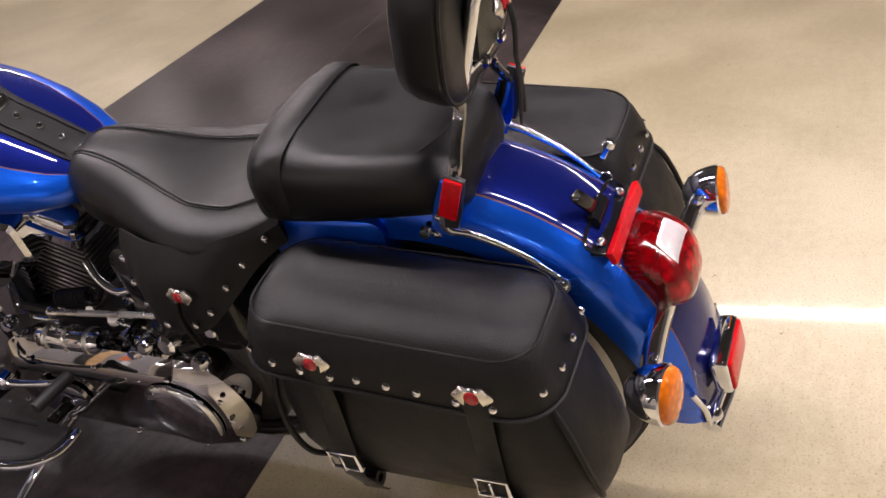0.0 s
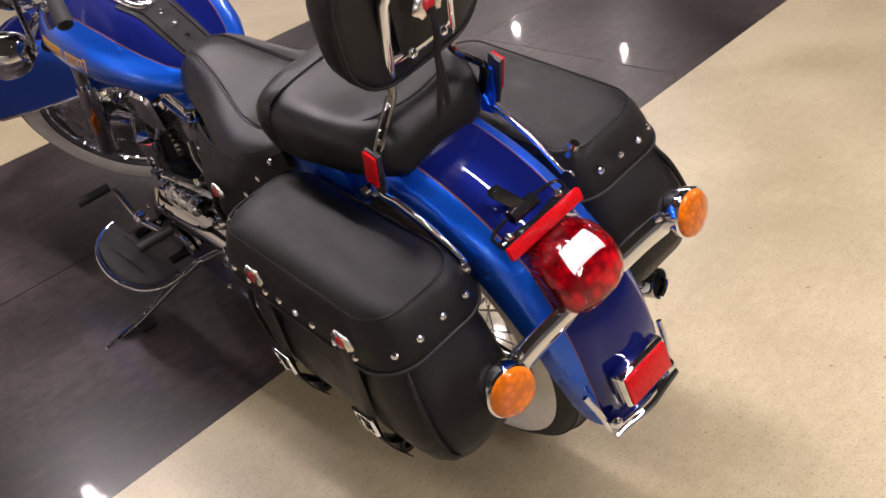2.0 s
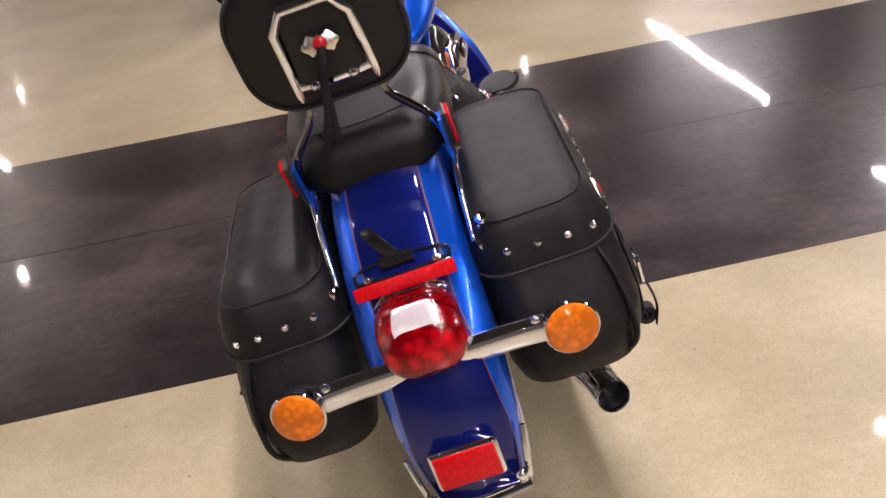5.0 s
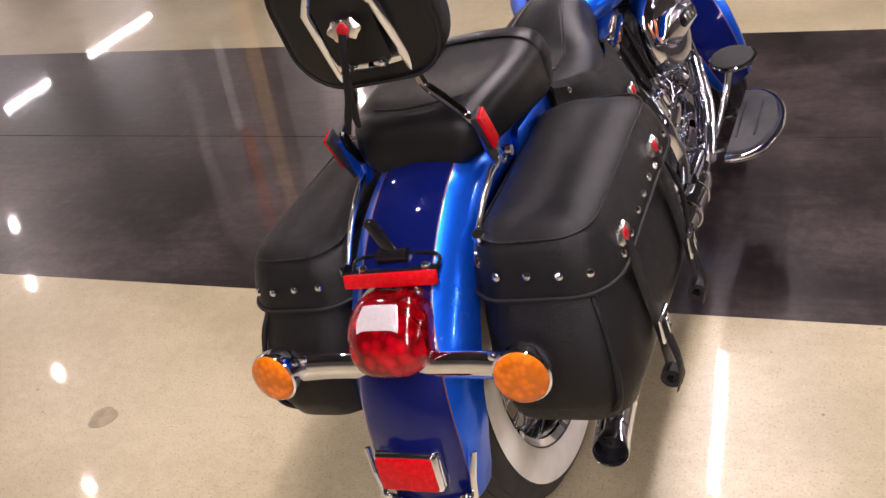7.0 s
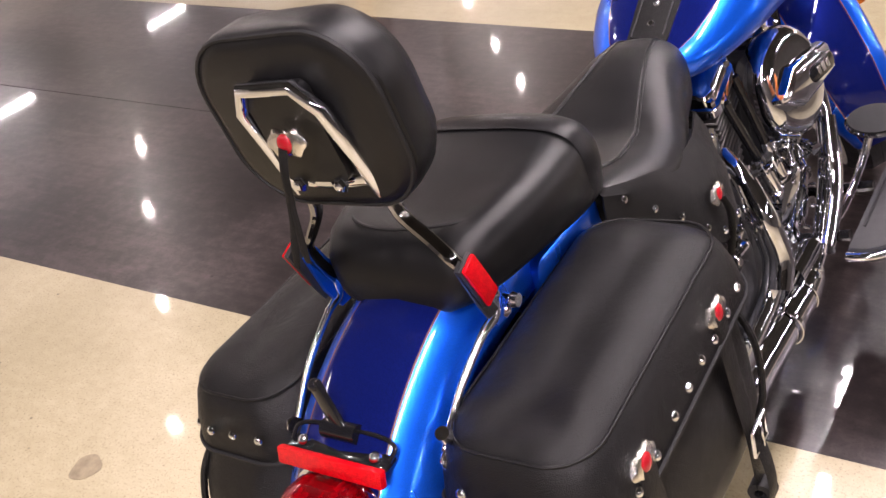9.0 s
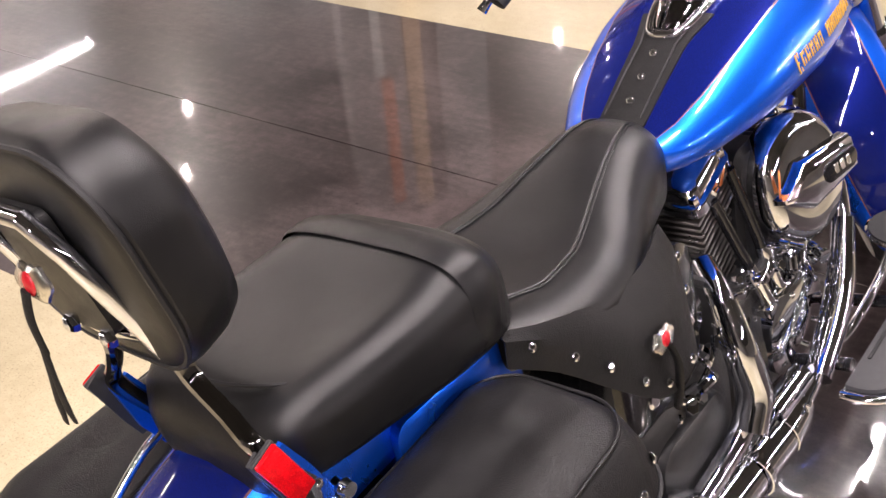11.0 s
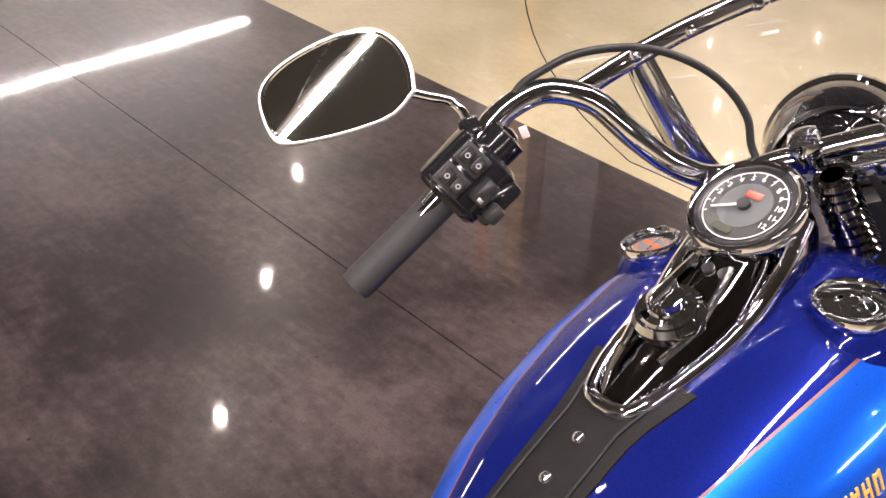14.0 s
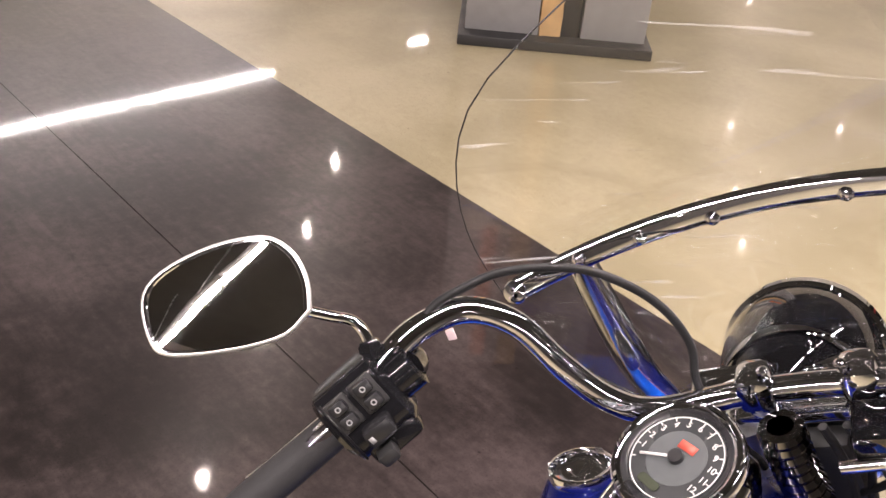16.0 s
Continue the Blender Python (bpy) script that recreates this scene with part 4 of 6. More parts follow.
for s in (-1, 1):
    bp("bar_nut", dome(0.010, 0.010, (s * 0.030, -0.163, 0.922), (0, -1, 0), 6), M_CHROME, back)
    bp("upright", tube([(s * 0.058, -0.136, 0.912), (s * 0.060, -0.131, 0.885), (s * 0.066, -0.128, 0.862), (s * 0.090, -0.125, 0.832), (s * 0.111, -0.124, 0.806), (s * 0.120, -0.108, 0.770), (s * 0.122, -0.09, 0.735)], 0.0095, 10, 5, flat=0.7, side=(0, 1, 0)), M_BLACKCHROME, back, "dark chrome upright of the backrest")
    bp("upright_clamp", box((0.020, 0.020, 0.026), bevel=0.004, m=pose(s * 0.058, -0.138, 0.905, 14, 0, 0)), M_CHROME, back)
    bp("dock_plate", loft([[(s * x, y, z) for y, z in ((-0.128, 0.792), (-0.106, 0.798), (-0.088, 0.760), (-0.074, 0.722), (-0.076, 0.700), (-0.100, 0.700), (-0.116, 0.735))] for x in (0.1195, 0.1255)]), M_BLUE, back, "blue docking bracket")
    for y, z in ((-0.106, 0.766), (-0.089, 0.737), (-0.078, 0.706)):
        bp("dock_bolt", dome(0.0065, 0.006, (s * 0.1255, y, z), (s, 0, 0.1), 10, 0.0015), M_CHROME, back)
    bp("dock_post", lathe([(0, 0.010), (0.008, 0.009), (0.010, 0.001), (0.007, -0.004), (0.007, -0.012)], 14, facing((s * 0.129, -0.066, 0.714), (s, 0, 0))), M_CHROME, back)
concho(0.003, -0.188, 0.985, (0, -1, 0.16), back, 1.05)
bp("badge_thong", tube([(0.003, -0.199, 0.982), (-0.004, -0.203, 0.955), (-0.014, -0.201, 0.920)], 0.0065, 8, 5, flat=0.4, side=(1, 0, 0)), M_STRAP, back, "leather thong knotted through the badge")
for k, dx in enumerate((-0.008, 0.006)):
    # the loose ends hang straight down while the machine leans
    bp("thong_end", tube([(-0.014, -0.201, 0.925), (-0.020 + dx * 0.4, -0.203, 0.890), (-0.029 + dx, -0.203, 0.858), (-0.034 + dx * 1.6, -0.202, 0.834 + 0.008 * k)], [0.006, 0.006, 0.0065, 0.0045], 8, 5, flat=0.3, side=(1, 0, 0)), M_STRAP, back, "hanging leather thong end")


# fuel tank
TANK = [(0.628, 0.030, 0.700, 0.715, 0.672), (0.634, 0.055, 0.700, 0.722, 0.666), (0.65, 0.088, 0.702, 0.734, 0.660), (0.68, 0.115, 0.706, 0.750, 0.657), (0.73, 0.142, 0.715, 0.778, 0.655), (0.80, 0.166, 0.728, 0.814, 0.656), (0.88, 0.182, 0.742, 0.846, 0.662),
        (0.96, 0.190, 0.752, 0.868, 0.672), (1.03, 0.189, 0.760, 0.877, 0.684), (1.09, 0.180, 0.768, 0.876, 0.697), (1.13, 0.164, 0.774, 0.868, 0.711), (1.155, 0.142, 0.780, 0.856, 0.727), (1.168, 0.108, 0.785, 0.838, 0.745)]


def tank_z(y, x):
    ys = [t[0] for t in TANK]
    hw, mid, top = (float(np.interp(y, ys, [t[k] for t in TANK])) for k in (1, 2, 3))
    return mid + (top - mid) * max(0.0, 1 - min(1.0, abs(x) / hw) ** 2.5) ** (1 / 2.0)


def tank_mesh():
    top_us = [-1, -0.985, -0.95, -0.90, -0.83, -0.76, -0.695, -0.68, -0.55, -0.35, -0.17, 0, 0.17, 0.35, 0.55, 0.68, 0.695, 0.76, 0.83, 0.90, 0.95, 0.985, 1]
    low_us = list(np.linspace(0.96, -0.96, 11))
    n = len(top_us)
    cols = []
    for a, b in zip(top_us, top_us[1:]):
        c = abs(a + b) / 2
        cols.append(2 if 0.68 <= c <= 0.695 else (1 if c < 0.68 else 0))
    cols += [0] * (len(low_us) + 1)
    rings = []
    for y, hw, mid, top, bot in TANK:
        r = [(u * hw, y, mid + (top - mid) * max(0, 1 - abs(u) ** 2.5) ** 0.5) for u in top_us]
        r += [(u * hw, y, mid - (mid - bot) * max(0, 1 - abs(u) ** 2.2) ** 0.5) for u in low_us]
        rings.append(r)
    return loft(rings, mats=cols)


tank = bp("fuel_tank", tank_mesh(), [M_BLUE, M_NAVY, M_PIN], None, "two-tone blue fuel tank with copper pinstripes")
# leather strap along the tank, studs down its middle
rows = []
for y in np.linspace(0.60, 0.86, 12):
    w = float(np.interp(y, (0.60, 0.80, 0.86), (0.036, 0.044, 0.060)))
    rows.append([(x, y, max(tank_z(y, x), 0.735 if y < 0.66 else 0) + 0.003 + 0.002 * (1 - abs(x) / w)) for x in np.linspace(-w, w, 9)])
bp("tank_strap", grid_shell(rows, 0.004), M_STRAP, tank, "black leather strap along the tank")
for s in (-1, 1):
    bp("strap_stitch", tube([(s * (0.030 if y < 0.8 else 0.036), y, tank_z(y, 0.03) + 0.0065) for y in np.linspace(0.67, 0.845, 8)], 0.0014, 6, 2), M_RUBBER, tank)
for y in (0.655, 0.695, 0.734, 0.775):
    stud(0, y, max(tank_z(y, 0), 0.74) + 0.005, 0, -0.45, 1, tank, 0.0068)
# transfer on the tank sides: plain gold bars
for s in (-1, 1):
    for k in range(14):
        if k == 6:
            continue
        y = 0.876 + k * 0.0135
        hw = float(np.interp(y, [t[0] for t in TANK], [t[1] for t in TANK]))
        mid = float(np.interp(y, [t[0] for t in TANK], [t[2] for t in TANK]))
        h = 0.022 if k else 0.032
        m = pose(s * (hw * 0.988 - 0.0006), y, mid + 0.016 + 0.001 * k, 10, -s * 13, 0)
        bars = [box((0.0018, 0.0034, h), bevel=0.0004, segs=1, m=m @ pose(0, dy, 0)) for dy in (-0.0038, 0.0038)]
        bars.append(box((0.0018, 0.006, 0.004), bevel=0.0004, segs=1, m=m @ pose(0, 0, (0.0, 0.008, -0.004, 0.005)[k % 4])))
        bp("transfer_bar", joined(*bars), M_GOLD, tank, "gold transfer mark")

# dash console: long chrome teardrop with the switch, then the round gauge
con = []
for y, hw, lift in ((0.808, 0.010, 0.004), (0.815, 0.019, 0.010), (0.83, 0.028, 0.016), (0.86, 0.038, 0.024), (0.90, 0.044, 0.032), (0.94, 0.047, 0.040), (0.975, 0.048, 0.052), (1.02, 0.043, 0.064), (1.06, 0.034, 0.060), (1.09, 0.024, 0.050), (1.105, 0.013, 0.040)):
    zt = tank_z(min(y, 1.12), 0) + lift
    zl = tank_z(min(y, 1.12), hw) - 0.004
    con.append([(hw * math.cos(a), y, zl + (zt - zl) * max(0, math.sin(a)) ** 0.7) for a in np.linspace(0, math.pi, 15)] + [(hw * 0.9 * u, y, zl - 0.01) for u in (-0.7, 0, 0.7)])
console = bp("dash_console", loft(con), M_BLACKCHROME, None, "black chrome dash console edged in bright chrome")
edge = [(s_ * w, y, tank_z(min(y, 1.12), w) + up) for s_, seq in ((-1, 1), (1, -1)) for y, w, up in [(1.03, 0.044, 0.066), (1.005, 0.048, 0.048), (0.985, 0.050, 0.034), (0.96, 0.050, 0.019), (0.935, 0.0475, 0.008), (0.90, 0.045, 0.004), (0.86, 0.039, 0.004), (0.83, 0.031, 0.004), (0.812, 0.018, 0.004)][::seq]]
bp("console_trim", tube(edge, 0.0085, 10, 3), M_CHROME, console, "chrome edge of the console")
sw = facing((0, 0.895, tank_z(0.895, 0) + 0.031), (0, -0.35, 1))
bp("ignition_switch", lathe([(0.034, -0.008), (0.035, 0.003), (0.031, 0.009), (0.027, 0.008), (0.025, 0.011), (0.018, 0.013), (0.017, 0.024), (0.010, 0.028), (0.0, 0.028)], 28, sw), M_CHROME, console, "chrome ignition switch")
bp("switch_key", box((0.010, 0.034, 0.012), (0, 0, 0.030), 0.004), M_CHROME, console, "", sw)
for s in (-1, 1):
    bp("console_rib", tube([(s * 0.020, 0.955, tank_z(0.955, 0) + 0.045), (s * 0.026, 0.925, tank_z(0.925, 0) + 0.036), (s * 0.030, 0.89, tank_z(0.89, 0) + 0.027), (s * 0.022, 0.855, tank_z(0.855, 0) + 0.021)], 0.004, 8), M_CHROME, console)
for x in (-0.018, 0.0, 0.018):
    bp("indicator", lathe([(0.006, 0), (0.006, 0.003), (0, 0.004)], 12, facing((x, 0.948, tank_z(0.948, 0) + 0.043), (0, -0.5, 1))), M_DIALBLACK, console)

GAUGE_N = (0, -0.50, 0.86)
g = facing((-0.009, 1.012, 0.946), GAUGE_N) @ Matrix.Diagonal((0.79, 0.79, 0.82, 1))
bp("speedometer", lathe([(0.050, -0.066), (0.060, -0.050), (0.0665, -0.030), (0.0685, -0.017), (0.0700, -0.0155), (0.0735, -0.011), (0.0750, -0.004), (0.0740, 0.003), (0.0705, 0.0075), (0.0665, 0.0080), (0.0640, 0.0062), (0.0620, 0.0055), (0.0615, 0.001), (0.0, 0.0005)], 56, g), M_CHROME, console, "round speedometer with a chrome rim")
bp("bezel", lathe([(0.0616, 0.001), (0.0618, 0.0060), (0.0600, 0.0062), (0.0545, 0.0030), (0.0540, 0.001)], 48, g, closed=True), M_DIALBLACK, console, "black bezel")
g = g @ Matrix.Diagonal((0.93, 0.93, 1.0, 1))
bp("dial_ring", lathe([(0.0575, 0.0018), (0.0575, 0.0028), (0.036, 0.0028), (0.036, 0.0018)], 48, g, closed=True), M_DIALGREY, console, "dark grey scale ring")
bp("dial_face", lathe([(0.0365, 0.0012), (0.0365, 0.0034), (0.0, 0.0034)], 40, g), M_DIAL, console, "silver dial face")
bp("dial_line", lathe([(0.0560, 0.0028), (0.0560, 0.0034), (0.0548, 0.0034), (0.0548, 0.0028)], 48, g, closed=True), M_WHITEMARK, console)


def numeral(text, x, y, z, size, m, material, parent, turn=0.0):
    cu = bpy.data.curves.new("numeral", "FONT")
    cu.body, cu.size, cu.align_x, cu.align_y, cu.extrude = text, size, "CENTER", "CENTER", 0.0003
    tmp = bpy.data.objects.new("numeral", cu)
    scene.collection.objects.link(tmp)
    me = bpy.data.meshes.new_from_object(tmp.evaluated_get(bpy.context.evaluated_depsgraph_get()))
    bpy.data.objects.remove(tmp)
    bm = bmesh.new()
    bm.from_mesh(me)
    bm.transform(m @ pose(x, y, z, 0, 0, turn))
    me2 = bpy.data.meshes.new("numeral")
    bm.to_mesh(me2)
    bm.free()
    ob = new("numeral", me2)
    ob.data.materials.append(material)
    ob.parent = parent
    return ob


for k in range(13):
    a = radians(208 - 19.7 * k)
    if k > 0:
        numeral(str(k), 0.0455 * math.cos(a), 0.0455 * math.sin(a), 0.0032, 0.0115, g, M_WHITEMARK, console)
    bp("dial_tick", box((0.005, 0.0012, 0.0008), bevel=0, m=g @ Matrix.Rotation(a, 4, "Z") @ pose(0.0525, 0, 0.0032)), M_WHITEMARK, console)
bp("needle", box((0.050, 0.0032, 0.0012), m=g @ Matrix.Rotation(radians(205), 4, "Z") @ pose(0.019, 0, 0.0062)), M_WHITEMARK, console, "white needle")
bp("needle_cap", lathe([(0.0095, 0.0035), (0.009, 0.009), (0.0, 0.0095)], 20, g), M_DIALBLACK, console)
bp("dial_badge", box((0.024, 0.011, 0.001), bevel=0.0, m=g @ pose(0.0035, 0.0175, 0.0042, 0, 0, -2)), M_FADEDRED, console, "red mark on the dial")
bp("display_window", loft([[(x, y, z) for x, y in rrect(0, 0, 0.0155, 0.0055, 0.0045)] for z in (0.0, 0.0012)]), M_OLIVE, console, "small display window", g @ pose(-0.0070, -0.0420, 0.0034, 0, 0, -6))
for s in (-1, 1):
    cap_x, cap_y, rise = (0.100, 1.028, 0.009) if s > 0 else (0.127, 1.014, 0.014)
    cap_z = tank_z(cap_y, cap_x)
    cm = facing((s * cap_x, cap_y, cap_z + rise), (s * (0.06 if s > 0 else 0.16), -0.08, 1)) @ Matrix.Diagonal((0.80 if s > 0 else 0.70,) * 2 + (0.9, 1))
    bp("fuel_cap", lathe([(0.042, -0.05), (0.0435, -0.008), (0.0475, -0.004), (0.048, 0.003), (0.0465, 0.0075), (0.043, 0.0085), (0.0405, 0.006), (0.0395, 0.002), (0.037, 0.0012), (0.020, 0.0016), (0.0, 0.0018)], 44, cm), M_CHROME, tank, "low chrome fuel cap")
    bp("cap_boss", lathe([(0.072, -0.050), (0.064, -0.028), (0.054, -0.014), (0.046, -0.006), (0.036, -0.004)], 40, cm), M_NAVY, tank, "raised filler neck in dark blue lacquer")
    for k in range(3):
        t = 2 * math.pi * (k + 0.4) / 3
        bp("cap_notch", box((0.004, 0.012, 0.004), bevel=0.001, segs=1, m=cm @ Matrix.Rotation(t, 4, "Z") @ pose(0.0445, 0, 0.0085)), M_CHROME, tank)

# ---- frame and engine ----
for s in (-1, 1):
    bp("frame_rail", tube([(s * 0.035, 1.16, 0.72), (s * 0.045, 1.18, 0.55), (s * 0.06, 1.13, 0.28), (s * 0.08, 1.05, 0.17), (s * 0.11, 0.70, 0.145), (s * 0.12, 0.40, 0.16), (s * 0.11, 0.26, 0.26), (s * 0.10, 0.20, 0.45), (s * 0.09, 0.22, 0.62)], 0.019, 12), M_BLACKGLOSS, None, "black steel frame rail")
    bp("swingarm", tube([(s * 0.12, 0.30, 0.28), (s * 0.125, 0.12, 0.31), (s * 0.115, 0.0, 0.325)], 0.022, 12), M_BLACKGLOSS, None, "black swingarm")
    bp("swingarm", tube([(s * 0.10, 0.24, 0.58), (s * 0.118, 0.12, 0.45), (s * 0.115, 0.0, 0.325)], 0.016, 12), M_BLACKGLOSS)
    bp("axle_cover", dome(0.026, 0.03, (s * 0.135, 0, 0.325), (s, 0, 0), 20), M_CHROME)
bp("backbone", tube([(0, 1.17, 0.78), (0, 1.0, 0.70), (0, 0.6, 0.64), (0, 0.25, 0.62)], 0.028, 12), M_BLACKGLOSS, None, "black frame backbone")
bp("oil_tank", loft([[(x, y, z) for y, z in rrect(0.46, 0.52, 0.115 - k, 0.115 - k, 0.05)] for x, k in ((-0.15, 0.02), (-0.14, 0), (0.14, 0), (0.15, 0.02))]), M_BLACKGLOSS, None, "gloss black oil tank")
for s in (-1, 1):
    bp("oil_line", tube([(s * 0.13, 0.42, 0.43), (s * 0.145, 0.50, 0.40), (s * 0.13, 0.58, 0.36)], 0.008, 8), M_RUBBER)
    bp("oil_fitting", lathe([(0.013, 0), (0.013, 0.02), (0.009, 0.024), (0, 0.024)], 10, facing((s * 0.13, 0.42, 0.45), (s, 0, 0.3))), M_CHROME)

crank = Vector((0, 0.90, 0.27))
engine = bp("crankcase", loft([[(x, y, z) for y, z in rrect(0.86, 0.27, 0.165 - k, 0.135 - k, 0.09)] for x, k in ((-0.13, 0.02), (-0.12, 0.0), (0.10, 0.0), (0.115, 0.015))]), M_BLACKMETAL, None, "black V-twin engine with chrome covers")
bp("gearbox", loft([[(x, y, z) for y, z in rrect(0.53, 0.27, 0.15 - k, 0.11 - k, 0.05)] for x, k in ((-0.12, 0.01), (-0.11, 0.0), (0.12, 0.0), (0.135, 0.02))]), M_BLACKMETAL, engine, "black gearbox case")
bp("gearbox_cover", loft([[(x, y, z) for y, z in rrect(0.52, 0.26, 0.10 - k, 0.085 - k, 0.04)] for x, k in ((0.13, 0.0), (0.148, 0.002), (0.156, 0.012))]), M_BLACKMETAL, engine, "black gearbox side cover")
bp("cam_cover", loft([[(x, y, z) for y, z in rrect(0.885, 0.285, 0.100 - k, 0.085 - k, 0.07)] for x, k in ((0.11, 0.0), (0.150, 0.002), (0.160, 0.014))]), M_CHROME, engine, "chrome cam cover")
bp("timer_cover", dome(0.042, 0.010, (0.160, 0.885, 0.285), (1, 0, 0), 28, 0.003), M_CHROME, engine)
for a in range(10):
    t = 2 * math.pi * a / 10
    bp("cover_bolt", dome(0.0065, 0.006, (0.157, 0.885 + 0.088 * math.cos(t), 0.285 + 0.073 * math.sin(t)), (1, 0, 0), 8), M_CHROME, engine)
for lean, yb in ((-22.5, -1), (22.5, 1)):
    # a cylinder: finned barrel, head, rocker box, pushrod tubes
    mc = Matrix.Translation(crank) @ Matrix.Rotation(radians(-lean), 4, "X")
    for k in range(11):
        h = 0.125 + k * 0.0145
        fin = box((0.152, 0.142, 0.0058), (0, 0, h), 0.0028, 1)
        bp("barrel_fin", fin, M_FIN, engine, "", mc)
    bp("barrel", lathe([(0, 0.1), (0.060, 0.1), (0.060, 0.285), (0, 0.285)], 24, mc), M_BLACKMETAL, engine)
    for k in range(5):
        bp("head_fin", box((0.168, 0.150 - 0.004 * k, 0.0058), (0, 0, 0.286 + k * 0.0125), 0.0028, 1), M_FIN, engine, "", mc)
    bp("head", box((0.13, 0.12, 0.07), (0, 0, 0.315), 0.01), M_BLACKMETAL, engine, "", mc)
    bp("rocker_box_lower", loft([[(x, y, z) for x, y in rrect(0, 0, 0.092 - k, 0.066 - k, 0.025)] for z, k in ((0.346, 0.003), (0.349, 0.0), (0.368, 0.0), (0.371, 0.004))]), M_CHROME, engine, "chrome rocker box", mc)
    bp("rocker_box_top", loft([[(x, y, z) for x, y in rrect(0, 0, 0.084 - k, 0.058 - k, 0.025)] for z, k in ((0.372, 0.0), (0.388, 0.002), (0.398, 0.012), (0.401, 0.03))]), M_CHROME, engine, "", mc)
    for x in (-0.078, 0.078):
        for y in (-0.05, 0.05):
            bp("rocker_bolt", lathe([(0.0085, 0.366), (0.0085, 0.382), (0.006, 0.385), (0, 0.385)], 6, mc @ Matrix.Translation((x, y, 0))), M_CHROME, engine)
    for dy in (-0.020, 0.022):
        top = mc @ Vector((0.088, dy * 1.6 - yb * 0.01, 0.345))
        bot = Vector((0.138, 0.885 + yb * 0.045 + dy, 0.352))
        bp("pushrod_tube", tube([bot, bot.lerp(top, 0.36), bot.lerp(top, 0.4)], [0.0125, 0.0125, 0.0098], 12, 1, curve=False), M_CHROME, engine, "chrome pushrod tube")
        bp("pushrod_sleeve", tube([bot.lerp(top, 0.4), top], 0.0095, 12, 1, curve=False), M_CHROME if yb > 0 else M_BLACKGLOSS, engine, "" if yb > 0 else "black pushrod sleeve")
    bp("lifter_block", box((0.05, 0.075, 0.045), bevel=0.008, m=pose(0.125, 0.885 + yb * 0.048, 0.345, -lean * 0.6, 0, 0)), M_CHROME, engine)
    bp("plug_wire", tube([mc @ Vector((-0.05, yb * -0.07, 0.33)), mc @ Vector((-0.10, yb * -0.09, 0.34)), Vector((-0.10, 0.88, 0.53)), Vector((-0.05, 0.86, 0.50))], 0.0045, 8), M_RUBBER, engine)

# air cleaner on the right: oval chrome cover with a raised black insert
ac = pose(0.106, 0.955, 0.524, 0, -12, -14)
acr = []
for x, k in ((0.0, 0.014), (0.008, 0.002), (0.030, 0.0), (0.046, 0.003), (0.056, 0.012), (0.061, 0.020), (0.063, 0.026), (0.0635, 0.05), (0.064, 0.085)):
    acr.append([(x, y, z) for y, z in rrect(0, 0, 0.100 - k, 0.112 - k, 0.098, 12)])
bp("air_cleaner", loft(acr), M_CHROME, engine, "round chrome air cleaner cover with a raised band", ac)
acb = ac @ pose(0, 0, 0, 5, 0, 0)


def band_ring(x, k):
    """A long hexagon, pointed to the rear, across the face of the air cleaner."""
    return [(x, y, z) for y, z in ((0.096 - k, 0.030 - k), (0.096 - k, -0.030 + k), (-0.030, -0.042 + k), (-0.088 + k * 1.6, -0.004), (-0.088 + k * 1.6, 0.004), (-0.030, 0.042 - k))]


bp("air_band", loft([band_ring(x, k) for x, k in ((0.055, -0.002), (0.074, 0.0), (0.084, 0.006), (0.087, 0.012))]), M_CHROME, engine, "raised chrome band", acb)
bp("air_insert", loft([[(x, y, z) for y, z in rrect(0.044, 0.0, 0.044 - k, 0.017 - k, 0.016)] for x, k in ((0.084, 0), (0.0885, 0.0), (0.0895, 0.002))]), M_BLACKGLOSS, engine, "gloss black badge on the air cleaner", acb)
for k in range(3):
    bp("badge_bar", box((0.002, 0.010, 0.017), bevel=0.0008, segs=1, m=acb @ pose(0.0898, 0.030 + 0.016 * k, 0.0)), M_STEEL, engine)
for k in range(7):
    t = radians(100 + 36 * k)
    bp("cover_bolt", dome(0.006, 0.005, ac @ Vector((0.004, 0.104 * math.cos(t), 0.114 * math.sin(t))), ac.to_3x3() @ Vector((0.4, math.cos(t), math.sin(t))), 8), M_CHROME, engine)
# added block that keeps the gap round the intake dark
bp("gap_block", loft([[(x, y, z) for y, z in rrect(0.885, 0.50, 0.052 - k, 0.115 - k, 0.03)] for x, k in ((-0.05, 0.0), (0.082, 0.0), (0.092, 0.010))]), M_RUBBER, engine, "black block added to darken the gap between the cylinders")
bp("warning_sticker", box((0.002, 0.016, 0.046), bevel=0.0, m=pose(0.150, 0.851, 0.565, 0, 0, 28) @ pose(0, 0, 0, 12, 0, 0)), M_ORANGE, engine, "orange warning sticker")
bp("breather", tube([(0.12, 0.86, 0.44), (0.13, 0.83, 0.41), (0.10, 0.80, 0.40)], 0.012, 10), M_CHROME, engine)
bp("intake", tube([(0.10, 0.90, 0.53), (0.03, 0.89, 0.53)], 0.034, 16), M_BLACKMETAL, engine)

